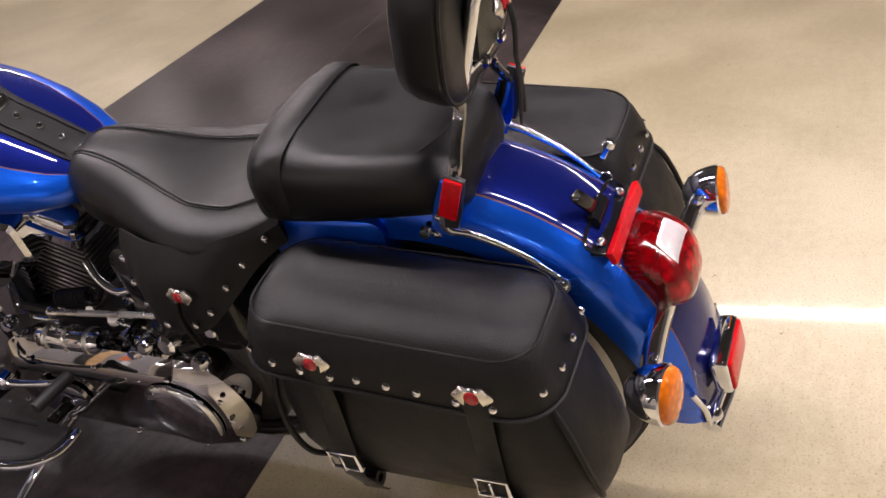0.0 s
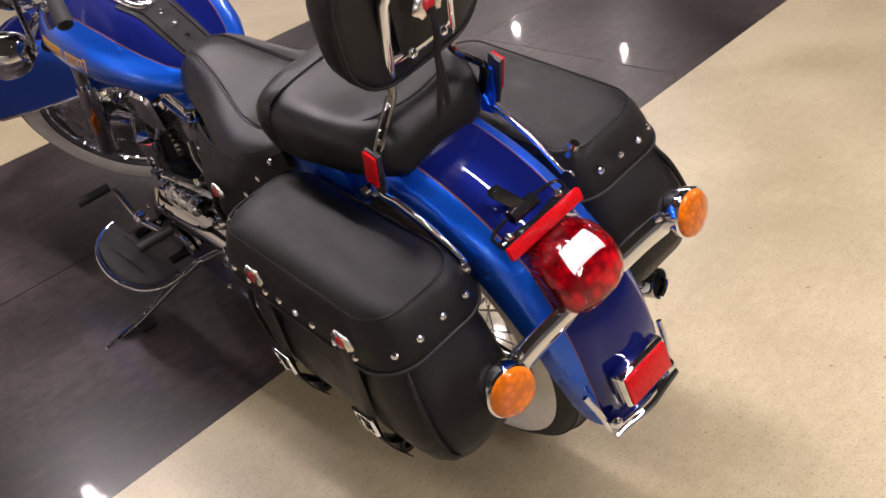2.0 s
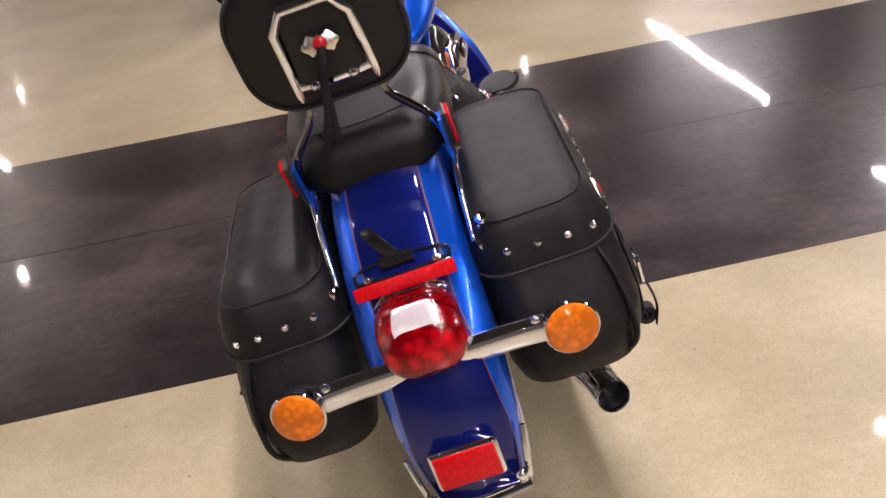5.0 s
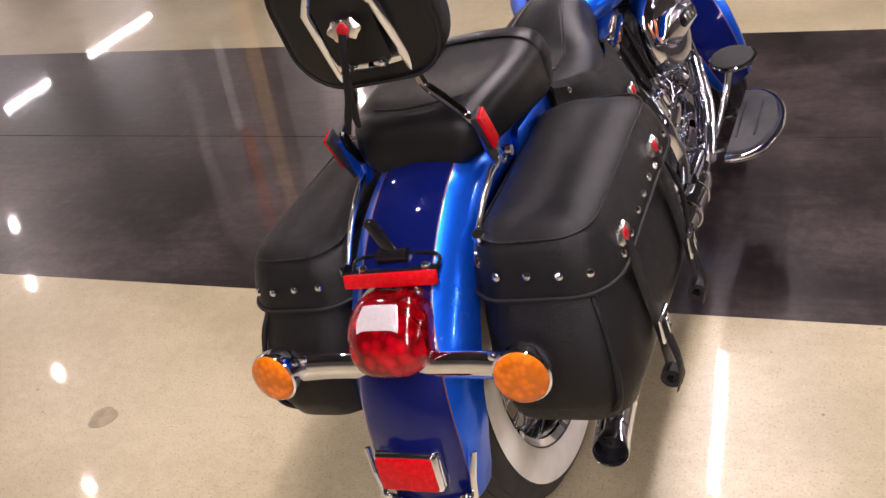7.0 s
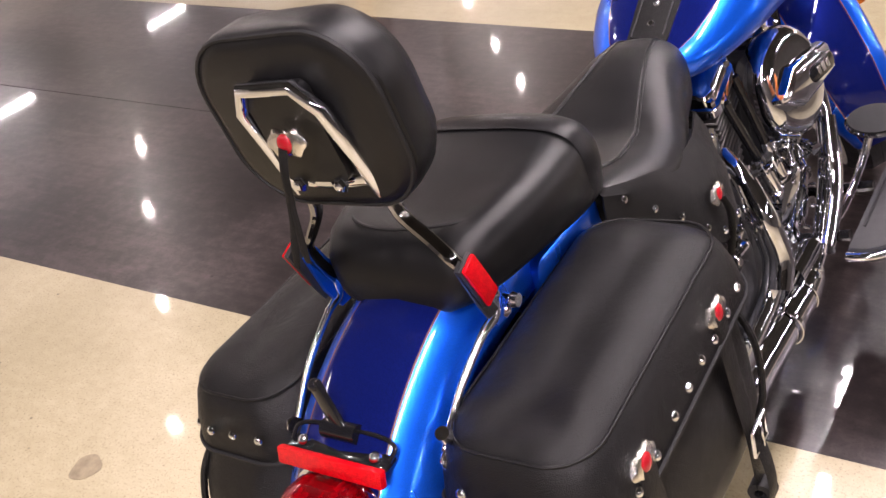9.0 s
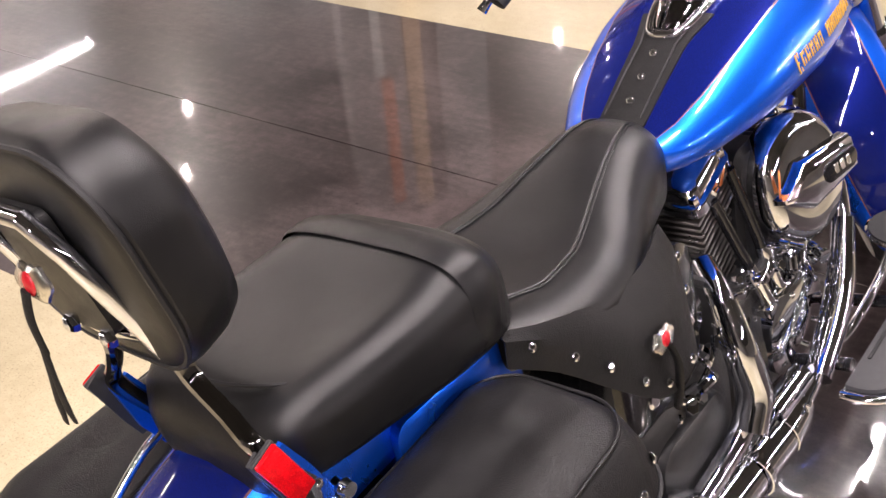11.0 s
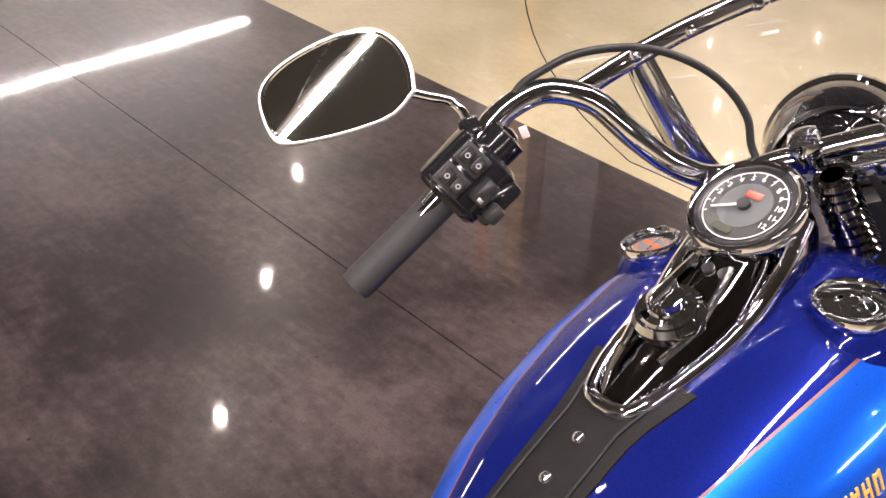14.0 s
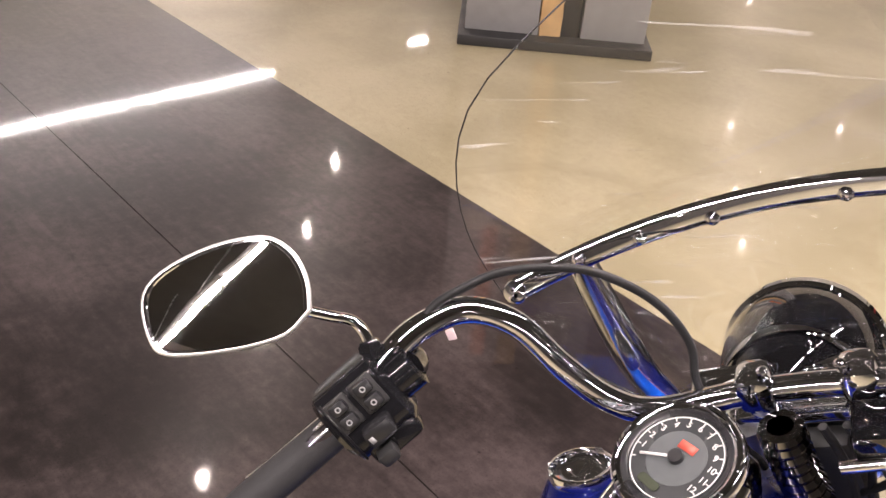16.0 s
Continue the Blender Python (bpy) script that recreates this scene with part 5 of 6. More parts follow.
# exhaust: two headers with shields into two staggered mufflers on the right
exhaust = bp("exhaust_pipe", tube([(0.10, 1.045, 0.520), (0.145, 1.07, 0.485), (0.170, 1.05, 0.40), (0.186, 0.98, 0.315), (0.198, 0.90, 0.270), (0.206, 0.80, 0.225), (0.206, 0.70, 0.207)], 0.0180, 16), M_CHROME, None, "chrome exhaust with shields and slash-cut mufflers")
bp("rear_header", tube([(0.09, 0.695, 0.500), (0.140, 0.650, 0.470), (0.168, 0.625, 0.40), (0.178, 0.635, 0.32), (0.178, 0.60, 0.265), (0.178, 0.52, 0.25), (0.182, 0.42, 0.25)], 0.0195, 16), M_CHROME, exhaust)
bp("header_shield", tube([(0.178, 1.048, 0.405), (0.198, 0.98, 0.320), (0.211, 0.90, 0.275), (0.218, 0.81, 0.233)], [0.0165, 0.0205, 0.021, 0.0205], 16), M_CHROME, exhaust)
bp("rear_shield", tube([(0.150, 0.640, 0.478), (0.180, 0.624, 0.41), (0.195, 0.632, 0.33), (0.196, 0.605, 0.275)], [0.019, 0.0225, 0.023, 0.0225], 16), M_CHROME, exhaust)
for pts in ([(0.204, 0.76, 0.215), (0.200, 0.70, 0.207), (0.188, 0.40, 0.212), (0.194, 0.05, 0.232), (0.213, -0.10, 0.253), (0.2375, -0.222, 0.2695)],):
    bp("muffler", tube(pts, [0.026, 0.038, 0.040, 0.039, 0.035, 0.0285], 24, 5), M_CHROME, exhaust, "long chrome muffler")
d = Vector((0.185, -0.97, 0.12)).normalized()
bp("muffler_mouth", lathe([(0.0285, -0.052), (0.0290, -0.02), (0.0292, 0.0015), (0.0285, 0.0025), (0.0272, 0.001), (0.0265, -0.006), (0.0262, -0.052)], 28, facing(Vector((0.245, -0.268, 0.274)), d)), M_CHROME, exhaust)
bp("muffler_bore", lathe([(0.0268, -0.001), (0.0255, -0.043), (0.0, -0.043)], 28, facing(Vector((0.245, -0.268, 0.274)), d)), M_DIALBLACK, exhaust)
bp("muffler", tube([(0.182, 0.44, 0.25), (0.180, 0.38, 0.28), (0.176, 0.10, 0.345), (0.172, -0.12, 0.36)], [0.026, 0.038, 0.038, 0.036], 20, 5), M_CHROME, exhaust, "upper chrome muffler")
for y in (0.60, 0.70):
    bp("muffler_clamp", lathe([(0.0385, -0.006), (0.0405, -0.005), (0.0405, 0.005), (0.0385, 0.006)], 24, facing((0.199, y - 0.02, 0.208), (0.03, 1, 0)), closed=True), M_CHROME, exhaust)

# left side: primary cover, derby cover, linkage
prim = []
for x, k in ((-0.12, 0.0), (-0.165, 0.0), (-0.168, -0.004), (-0.176, -0.004), (-0.180, 0.0), (-0.198, 0.022), (-0.203, 0.032), (-0.205, 0.040), (-0.205, 0.060)):
    prim.append([(x, y, z) for y, z in rrect(0.70, 0.275, 0.30 - k, 0.118 - k, 0.121, 12)])
primary = bp("primary_cover", loft(prim), M_DARKCHROME, None, "polished chrome primary cover")
bp("derby_cover", dome(0.082, 0.014, (-0.211, 0.53, 0.275), (-1, 0, 0), 36, 0.004), M_CHROME, primary)
bp("inspection_cover", loft([[(x, y, z) for y, z in rrect(0.83, 0.285, 0.065 - k, 0.030 - k, 0.028)] for x, k in ((-0.21, 0), (-0.219, 0.0), (-0.222, 0.006))]), M_CHROME, primary)
for a in range(12):
    t = 2 * math.pi * a / 12
    bp("primary_bolt", dome(0.0068, 0.006, (-0.203, 0.70 + 0.278 * max(-1, min(1, 1.25 * math.cos(t))), 0.275 + 0.098 * max(-1, min(1, 1.1 * math.sin(t)))), (-1, 0, 0), 8), M_CHROME, primary)
bp("shift_rod", tube([(-0.185, 0.735, 0.500), (-0.178, 0.60, 0.506), (-0.170, 0.455, 0.512)], 0.006, 8), M_STEEL, primary, "shift linkage rod")
for y in (0.735, 0.46):
    bp("rod_end", dome(0.012, 0.012, (-0.186 if y > 0.6 else -0.172, y, 0.503), (-1, 0, 0), 10), M_CHROME, primary)
bp("starter", tube([(-0.10, 0.62, 0.44), (0.10, 0.62, 0.44)], 0.042, 20), M_CHROME, engine, "chrome starter motor")
for y, z, r in ((0.50, 0.44, 0.02), (0.56, 0.425, 0.014), (0.45, 0.40, 0.016), (0.60, 0.40, 0.012)):
    bp("hose_fitting", lathe([(r, 0), (r, 0.018), (r * 0.7, 0.024), (0, 0.024)], 12, facing((-0.165, y, z), (-1, 0.1, 0.2))), M_CHROME, engine)
bp("coil_cover", loft([[(x, y, z) for y, z in rrect(0.855, 0.60, 0.055 - k, 0.048 - k, 0.016)] for x, k in ((-0.06, 0.0), (-0.115, 0.0), (-0.124, 0.008))]), M_CHROME, engine, "chrome coil cover")
bp("horn_cover", loft([[(x, y, z) for y, z in ((0.885 + k, 0.515 - k), (1.015 - k, 0.490 - k), (0.992 - k, 0.395 + k), (0.915 + k, 0.410 + k))] for x, k in ((-0.09, 0.0), (-0.125, 0.0), (-0.140, 0.012))]), M_CHROME, engine, "chrome wedge-shaped horn cover")
bp("horn_stay", tube([(-0.12, 0.90, 0.50), (-0.10, 0.86, 0.56), (-0.06, 0.86, 0.60)], 0.007, 8), M_CHROME, engine)
bp("primary_vent", lathe([(0.0, -0.085), (0.022, -0.083), (0.026, -0.075), (0.026, 0.075), (0.022, 0.083), (0.0, 0.085)], 20, facing((-0.160, 0.775, 0.395), (0, 1, -0.05))), M_CHROME, engine, "chrome cylinder above the primary cover")
for y in (0.72, 0.775, 0.83):
    bp("vent_band", lathe([(0.0262, -0.005), (0.0285, -0.004), (0.0285, 0.004), (0.0262, 0.005)], 20, facing((-0.160, y, 0.395 + 0.05 * (0.775 - y)), (0, 1, -0.05)), closed=True), M_STEEL, engine)
bp("chrome_loop", tube([(-0.12, 0.66, 0.575), (-0.135, 0.635, 0.545), (-0.14, 0.60, 0.525), (-0.13, 0.56, 0.53)], 0.008, 10), M_CHROME, engine, "bent chrome line")
for k in range(9):
    a = 0.50 + 0.012 * k
    bp("spring_coil", lathe([(0.016, -0.002), (0.020, 0), (0.016, 0.002), (0.012, 0)], 14, facing((-0.15, 0.74 - 0.010 * k, a - 0.02 * k * 0.5), (0, -0.8, 0.6)), closed=True), M_BLACKGLOSS, engine)
rnd = random.Random(5)
for k in range(64):
    sx = 1 if k % 3 else -1
    y, z = rnd.uniform(0.48, 1.0), rnd.uniform(0.34, 0.46)
    at, way = (sx * rnd.uniform(0.105, 0.155), y, z), (sx, rnd.uniform(-0.6, 0.3), rnd.uniform(-0.1, 0.9))
    r = rnd.choice((0.006, 0.008, 0.010, 0.013))
    if k % 4 == 0:
        end = Vector(at) + Vector((sx * 0.01, rnd.uniform(-0.08, 0.08), rnd.uniform(-0.05, 0.03)))
        bp("oil_line", tube([at, Vector(at).lerp(end, 0.5) + Vector((sx * 0.012, 0, 0.012)), end], r * 0.6, 8), M_CHROME, engine)
    elif k % 4 == 1:
        bp("union", lathe([(r * 0.7, -0.012), (r, -0.010), (r, 0.004), (r * 0.7, 0.006), (r * 0.7, 0.018), (r, 0.020), (r, 0.028), (0, 0.030)], 12, facing(at, way)), M_CHROME, engine)
    else:
        bp("hex_bolt", lathe([(r, -0.004), (r, r), (r * 0.8, r * 1.25), (0, r * 1.25)], 6, facing(at, way)), M_CHROME, engine)
for s in (-1, 1):
    bp("engine_hose", tube([(s * 0.06, 1.08, 0.40), (s * 0.12, 1.00, 0.44), (s * 0.12, 0.76, 0.43), (s * 0.10, 0.62, 0.52)], 0.009, 8), M_RUBBER, engine)


# footboards, pedals, stand
def footboard(s):
    z = 0.248
    shape = []
    for a in np.linspace(-math.pi / 2, math.pi / 2, 24):
        shape.append((s * (0.268 + 0.113 * math.cos(a) ** 0.75), 0.965 + 0.195 * math.sin(a) - 0.05 * max(0.0, math.cos(a)) * 0.4))
    board = bp("footboard", loft([[(x, y, z - 0.014) for x, y in shape], [(x, y, z) for x, y in shape]]), M_CHROME, None, "half-moon footboard with a rubber pad and a chrome edge")
    c = Vector((s * 0.29, 0.960))
    inner = [(c.x + (x - c.x) * 0.88, c.y + (y - c.y) * 0.94) for x, y in shape]
    part("rubber_pad", loft([[(x, y, z + 0.001) for x, y in inner], [(x, y, z + 0.009) for x, y in inner], [(c.x + (x - c.x) * 0.96, c.y + (y - c.y) * 0.97, z + 0.012) for x, y in inner]]), M_GRIP, board, "black rubber pad")
    part("edge_trim", tube([(x, y, z - 0.003) for x, y in shape], 0.009, 10, 2), M_CHROME, board, "chrome edge of the footboard")
    for k in (-1, 1):
        part("pad_rib", box((0.006, 0.20, 0.003), (s * (0.305 + 0.022 * k), 0.955, z + 0.0125), 0.001, 1), M_RUBBER, board)
    for y in (0.86, 1.06):
        part("board_bracket", tube([(s * 0.255, y, z - 0.012), (s * 0.20, y, z - 0.02), (s * 0.12, y - 0.01, z - 0.03)], 0.012, 8), M_BLACKGLOSS, board)
    return board


footboard(-1)
footboard(1)
pedal = bp("brake_pedal", lathe([(0.048, 0.0), (0.050, 0.006), (0.047, 0.014), (0.0, 0.017)], 28, facing((0.263, 1.085, 0.372), (0.05, -0.45, 0.9)) @ Matrix.Diagonal((1.15, 0.8, 1, 1))), M_RUBBER, None, "oval brake pedal with a rubber pad")
bp("pedal_rim", lathe([(0.049, -0.003), (0.053, 0.0), (0.053, 0.007), (0.049, 0.010)], 28, facing((0.263, 1.085, 0.372), (0.05, -0.45, 0.9)) @ Matrix.Diagonal((1.15, 0.8, 1, 1)), closed=True), M_CHROME, pedal)
bp("pedal_arm", tube([(0.25, 1.085, 0.352), (0.235, 1.06, 0.29), (0.215, 0.97, 0.23), (0.19, 0.92, 0.20)], 0.009, 10), M_CHROME, pedal)
bp("master_cylinder", tube([(0.20, 0.66, 0.26), (0.20, 0.78, 0.255)], 0.022, 14), M_CHROME, pedal)
bp("brake_rod", tube([(0.205, 0.78, 0.255), (0.21, 0.93, 0.225)], 0.006, 8), M_STEEL, pedal)
lever = bp("shift_lever", tube([(-0.238, 1.045, 0.385), (-0.25, 0.93, 0.345), (-0.25, 0.80, 0.36), (-0.252, 0.73, 0.385)], 0.008, 10), M_CHROME, None, "chrome heel-and-toe shift lever")
for y, z in ((1.06, 0.395), (0.715, 0.395)):
    bp("shift_peg", tube([(-0.245, y, z), (-0.33, y + 0.01, z + 0.004)], [0.013, 0.0145, 0.0145, 0.012], 12), M_RUBBER, lever)
bp("shift_boss", lathe([(0.02, 0), (0.02, 0.02), (0.012, 0.028), (0, 0.028)], 16, facing((-0.235, 0.92, 0.345), (-1, 0, 0))), M_CHROME, lever)
stand = bp("side_stand", tube([(-0.12, 0.90, 0.165), (-0.22, 0.93, 0.135), (-0.33, 0.945, 0.105), (-0.40, 0.945, 0.092), (-0.45, 0.935, 0.098)], [0.013, 0.011, 0.010, 0.009, 0.008], 10), M_CHROME, None, "chrome side stand, folded out")
bp("stand_foot", loft([[(x, y, z + 0.195 * (-(x + 0.40))) for x, y in rrect(-0.385, 0.942, 0.022, 0.034, 0.012)] for z in (0.079, 0.088)]), M_BLACKMETAL, stand)
bp("stand_tab", tube([(-0.43, 0.94, 0.097), (-0.47, 0.925, 0.105), (-0.50, 0.90, 0.12)], 0.005, 8), M_CHROME, stand)


# ---- front end, turned to the left lock ----
def fp(name, bm, material, parent=None, label=""):
    return part(name, bm, material, parent or bike, label, TURN)


wheel("front_wheel", FRONT_AXLE, TURN)
FSKIRT = ((24, 0.86, 0.30), (27, 0.93, 0.55), (30, 0.97, 0.80), (45, 1.0, 1.55), (60, 1.0, 1.90), (75, 1.0, 2.06), (90, 1.0, 2.09), (105, 1.0, 1.99), (120, 1.0, 1.73), (135, 1.0, 1.2), (150, 1.0, 0.98), (170, 0.96, 0.95), (180, 0.88, 0.9), (191, 0.76, 0.85), (198, 0.62, 0.8))
front_fender = fender("front_fender", FRONT_AXLE, FSKIRT, 0.398, 0.098, 0.105, 0.003, TURN, 0.36, "deep blue front mudguard with chrome trim", nose=0.012)
for s in (-1, 1):
    pts = []
    for deg, w, d in FSKIRT:
        a, rr = radians(deg), 0.398 - 0.105 * d
        pts.append((s * 0.099 * w, FRONT_AXLE.y + rr * math.cos(a) + 0.012 * max(0.0, (48 - deg) / 30) ** 1.5, FRONT_AXLE.z + rr * math.sin(a)))
    fp("fender_trim", tube(pts, 0.0055, 8), M_CHROME, front_fender, "chrome trim along the skirt")
fa = radians(29)
fl = facing((0, FRONT_AXLE.y + 0.400 * math.cos(fa) + 0.006, FRONT_AXLE.z + 0.400 * math.sin(fa)), (0, math.cos(fa), math.sin(fa)))
fp("marker_lamp", loft([[fl @ Vector((x, y, z)) for x, y in rrect(0, 0, 0.044 - k, 0.024 - k, 0.012)] for z, k in ((0, 0), (0.014, 0.0), (0.022, 0.006))]), M_AMBER, front_fender, "amber marker lamp on the mudguard tip")
fp("tip_trim", tube([(x, FRONT_AXLE.y + 0.400 * math.cos(radians(24)) + 0.008 - 1.6 * x * x, FRONT_AXLE.z + 0.400 * math.sin(radians(24)) - 0.003 - 2.2 * x * x) for x in (-0.076, -0.05, -0.025, 0, 0.025, 0.05, 0.076)], 0.006, 8), M_CHROME, front_fender)
UPW = Vector(STEER_AXIS)
for s in (-1, 1):
    base = Vector((s * 0.107, 1.575, 0.325))
    fork = fp("fork_leg", tube([base - UPW * 0.04, base + UPW * 0.28], [0.030, 0.032, 0.030, 0.029], 18), M_CHROME, None, "chrome fork leg")
    fp("fork_tube", tube([base + UPW * 0.27, base + UPW * 0.45], 0.0205, 16), M_CHROME, fork)
    inset = Vector((-s * 0.035, 0, 0))
    fp("fork_cover", tube([base + inset + UPW * k for k in (0.40, 0.43, 0.70, 0.72)], [0.034, 0.040, 0.038, 0.032], 32, 2), M_STEEL, fork, "polished steel fork cover")
    fp("fork_cap", dome(0.020, 0.012, base + inset + UPW * 0.720, UPW, 6), M_CHROME, fork)
    fp("fork_reflector", box((0.008, 0.028, 0.075), bevel=0.003, m=facing(base + UPW * 0.13 + Vector((s * 0.036, -0.012, 0)), (0, -0.53, 0.848), (1, 0, 0)) @ pose(0, 0, 0)), M_AMBER, fork, "amber side reflector")
    fp("caliper", box((0.045, 0.07, 0.10), bevel=0.012, m=pose(s * 0.10, 1.47, 0.36, 32, 0, 0)), M_CHROME, fork)
trees = fp("fork_clamp", box((0.27, 0.075, 0.032), bevel=0.012, m=facing(Vector((0, 1.245, 0.925)), UPW, (0, 1, 0)) @ Matrix.Rotation(radians(90), 4, "Z") @ pose(0, 0, 0, 0, 0, 90)), M_CHROME, None, "chrome top fork clamp")
fp("fork_clamp_lower", box((0.26, 0.07, 0.035), bevel=0.012, m=facing(Vector((0, 1.375, 0.715)), UPW, (0, 1, 0)) @ pose(0, 0, 0, 0, 0, 180)), M_BLACKGLOSS, trees)
fp("stem_nut", lathe([(0.022, 0), (0.022, 0.014), (0.016, 0.02), (0, 0.02)], 6, facing(Vector((0, 1.205, 0.945)), UPW)), M_CHROME, trees)

# handlebar, grips, switches, levers, mirrors
bar_half = [(0.0, 1.157, 0.971), (0.065, 1.150, 0.971), (0.124, 1.110, 0.980), (0.154, 1.074, 1.010), (0.180, 1.050, 1.056), (0.205, 1.036, 1.104), (0.240, 1.020, 1.129), (0.270, 0.985, 1.129), (0.292, 0.953, 1.114), (0.325, 0.925, 1.082), (0.405, 0.882, 1.037)]
handlebar = fp("handlebar", tube([(-x, y, z) for x, y, z in bar_half[::-1]] + bar_half[1:], 0.0127, 16), M_CHROME, None, "wide chrome handlebar turned to the left")
for s in (-1, 1):
    fp("riser", tube([(s * 0.045, 1.222, 0.900), (s * 0.045, 1.190, 0.940), (s * 0.045, 1.158, 0.970)], [0.021, 0.019, 0.021], 16), M_CHROME, handlebar)
    fp("riser_cap", box((0.036, 0.042, 0.042), bevel=0.012, m=pose(s * 0.045, 1.158, 0.974, 20, 0, 0)), M_CHROME, handlebar)
    fp("cap_screw", dome(0.006, 0.004, (s * 0.033, 1.142, 0.995), (0, -0.35, 1), 8), M_CHROME, handlebar)
    a, b = Vector((s * 0.322, 0.931, 1.080)), Vector((s * 0.428, 0.870, 1.025))
    ax = (b - a).normalized()
    grip = fp("grip", tube([a, a.lerp(b, 0.08), a.lerp(b, 0.94), b], [0.0175, 0.0165, 0.0172, 0.015], 18, 2), M_GRIP, None, "black rubber handlebar grip")
    fp("grip_end", dome(0.015, 0.004, b, ax, 16), M_RUBBER, grip)
    h = a - ax * 0.010
    hm = facing(h, ax, (0, 0, 1))
    sw = fp("switch_housing", loft([[hm @ Vector((x, y, z)) for x, y in rrect(0, 0.001, 0.029 - k, 0.035 - k, 0.018)] for z, k in ((-0.036, 0.006), (-0.031, 0.0), (0.024, 0.0), (0.029, 0.005))]), M_BLACKGLOSS, grip, "black switch housing")
    rear = -s * 0.0285
    for zz in (-0.017, 0.009):
        # rocker switches in recessed surrounds on the rider's side
        fp("switch_surround", box((0.004, 0.031, 0.022), bevel=0.0018, m=hm @ pose(rear, 0.012, zz)), M_PLASTIC, grip)
        for yy in (0.005, 0.019):
            fp("switch_button", box((0.008, 0.0125, 0.016), bevel=0.0035, m=hm @ pose(rear - s * 0.003, yy, zz)), M_BUTTON, grip)
            fp("button_mark", lathe([(0.0016, 0), (0.0026, 0), (0.0026, 0.0004), (0.0016, 0.0004)], 12, hm @ facing((rear - s * 0.0072, yy, zz), (-s, 0, 0)), closed=True), M_GREYMARK, grip)
    fp("horn_button", box((0.012, 0.017, 0.026), bevel=0.003, m=hm @ pose(rear - s * 0.004, -0.017, -0.004, 0, 0, 12 * s)), M_BUTTON, grip)
    fp("button_mark", box((0.0008, 0.006, 0.004), m=hm @ pose(rear - s * 0.0106, -0.018, 0.004, 0, 0, 12 * s)), M_GREYMARK, grip)
    fp("switch_paddle", box((0.016, 0.014, 0.018), bevel=0.004, m=hm @ pose(rear - s * 0.002, -0.037, 0.004, 0, 0, 20 * s)), M_PLASTIC, grip)
    fp("housing_step", box((0.030, 0.030, 0.050), bevel=0.006, m=hm @ pose(-s * 0.010, -0.030, -0.006)), M_BLACKGLOSS, grip)
    fp("housing_seam", joined(*[box((0.0012, 0.060, 0.002), m=hm @ pose(q * 0.0295, 0.0, 0.020)) for q in (-1, 1)]), M_DIALBLACK, grip)
    clamp = h - ax * 0.045
    fp("lever_clamp", lathe([(0.014, -0.013), (0.021, -0.011), (0.021, 0.011), (0.014, 0.013)], 20, facing(clamp, ax), closed=True), M_BLACKGLOSS, grip)
    fp("lever_perch", tube([clamp, clamp + Vector((s * 0.012, 0.035, -0.004)), clamp + Vector((s * 0.035, 0.055, -0.008))], [0.018, 0.015, 0.012], 12), M_BLACKGLOSS, grip)
    fp("hand_lever", tube([clamp + Vector((s * 0.025, 0.050, -0.008)), clamp + Vector((s * 0.08, 0.045, -0.03)), clamp + Vector((s * 0.17, -0.005, -0.075)), clamp + Vector((s * 0.195, -0.012, -0.088))], [0.010, 0.008, 0.007, 0.009], 10, flat=0.6), M_CHROME, grip, "chrome hand lever")
    # mirror on its stem
    mc_ = Vector((s * 0.3914, 0.9027, 1.2043))
    mm = facing(mc_, (-s * 0.32, -0.909, 0.267), (0, 0, 1))
    rim_pts = [(0.068, -0.0265), (0.0714, -0.0045), (0.0664, 0.018), (0.0528, 0.0345), (0.034, 0.041), (0.001, 0.0425), (-0.037, 0.0365), (-0.0623, 0.0245), (-0.0706, 0.007), (-0.069, -0.0204), (-0.0587, -0.032), (-0.029, -0.0383), (0.0114, -0.042), (0.045, -0.040)]
    out = [(-s * p.x * 1.04, p.y * 1.04) for p in smooth_path([(*q, 0) for q in rim_pts + rim_pts[:1]], 3)[:-1]]
    mirror = fp("mirror", loft([[mm @ Vector((x * k, y * k, z)) for x, y in out] for z, k in ((-0.024, 0.55), (-0.020, 0.80), (-0.010, 0.95), (0.0, 1.0), (0.0035, 0.975), (0.0035, 0.94), (0.001, 0.92))]), M_CHROME, None, "chrome rear-view mirror on a curved stem")
    fp("mirror_glass", loft([[mm @ Vector((x * 0.935 * k, y * 0.925 * k, z)) for x, y in out] for z, k in ((-0.002, 1.0), (0.0016, 1.0), (0.00168, 0.85), (0.00175, 0.66), (0.00180, 0.46), (0.00182, 0.25), (0.00183, 0.05))]), M_MIRROR, mirror, "mirror glass")
    fp("mirror_rim", tube([mm @ Vector((x * 0.985, y * 0.985, 0.0012)) for x, y in out + out[:1]], 0.0024, 10, 1, curve=False), M_SATINRIM, mirror, "bright satin rim of the mirror")
    foot = h - ax * 0.022 + Vector((0, 0, 0.036))
    fp("mirror_stem", tube([foot, foot + Vector((s * 0.002, 0.002, 0.014)), foot + Vector((s * 0.010, 0.002, 0.026)), (foot + Vector((s * 0.010, 0.002, 0.026))).lerp(mm @ Vector((-s * 0.066, -0.028, -0.006)), 0.5), mm @ Vector((-s * 0.066, -0.028, -0.006))], 0.0050, 10), M_CHROME, mirror)
    fp("stem_nut", lathe([(0.011, 0), (0.011, 0.012), (0.008, 0.016), (0, 0.016)], 6, facing(foot - Vector((0, 0, 0.008)), (0, 0.1, 1))), M_BLACKGLOSS, mirror)
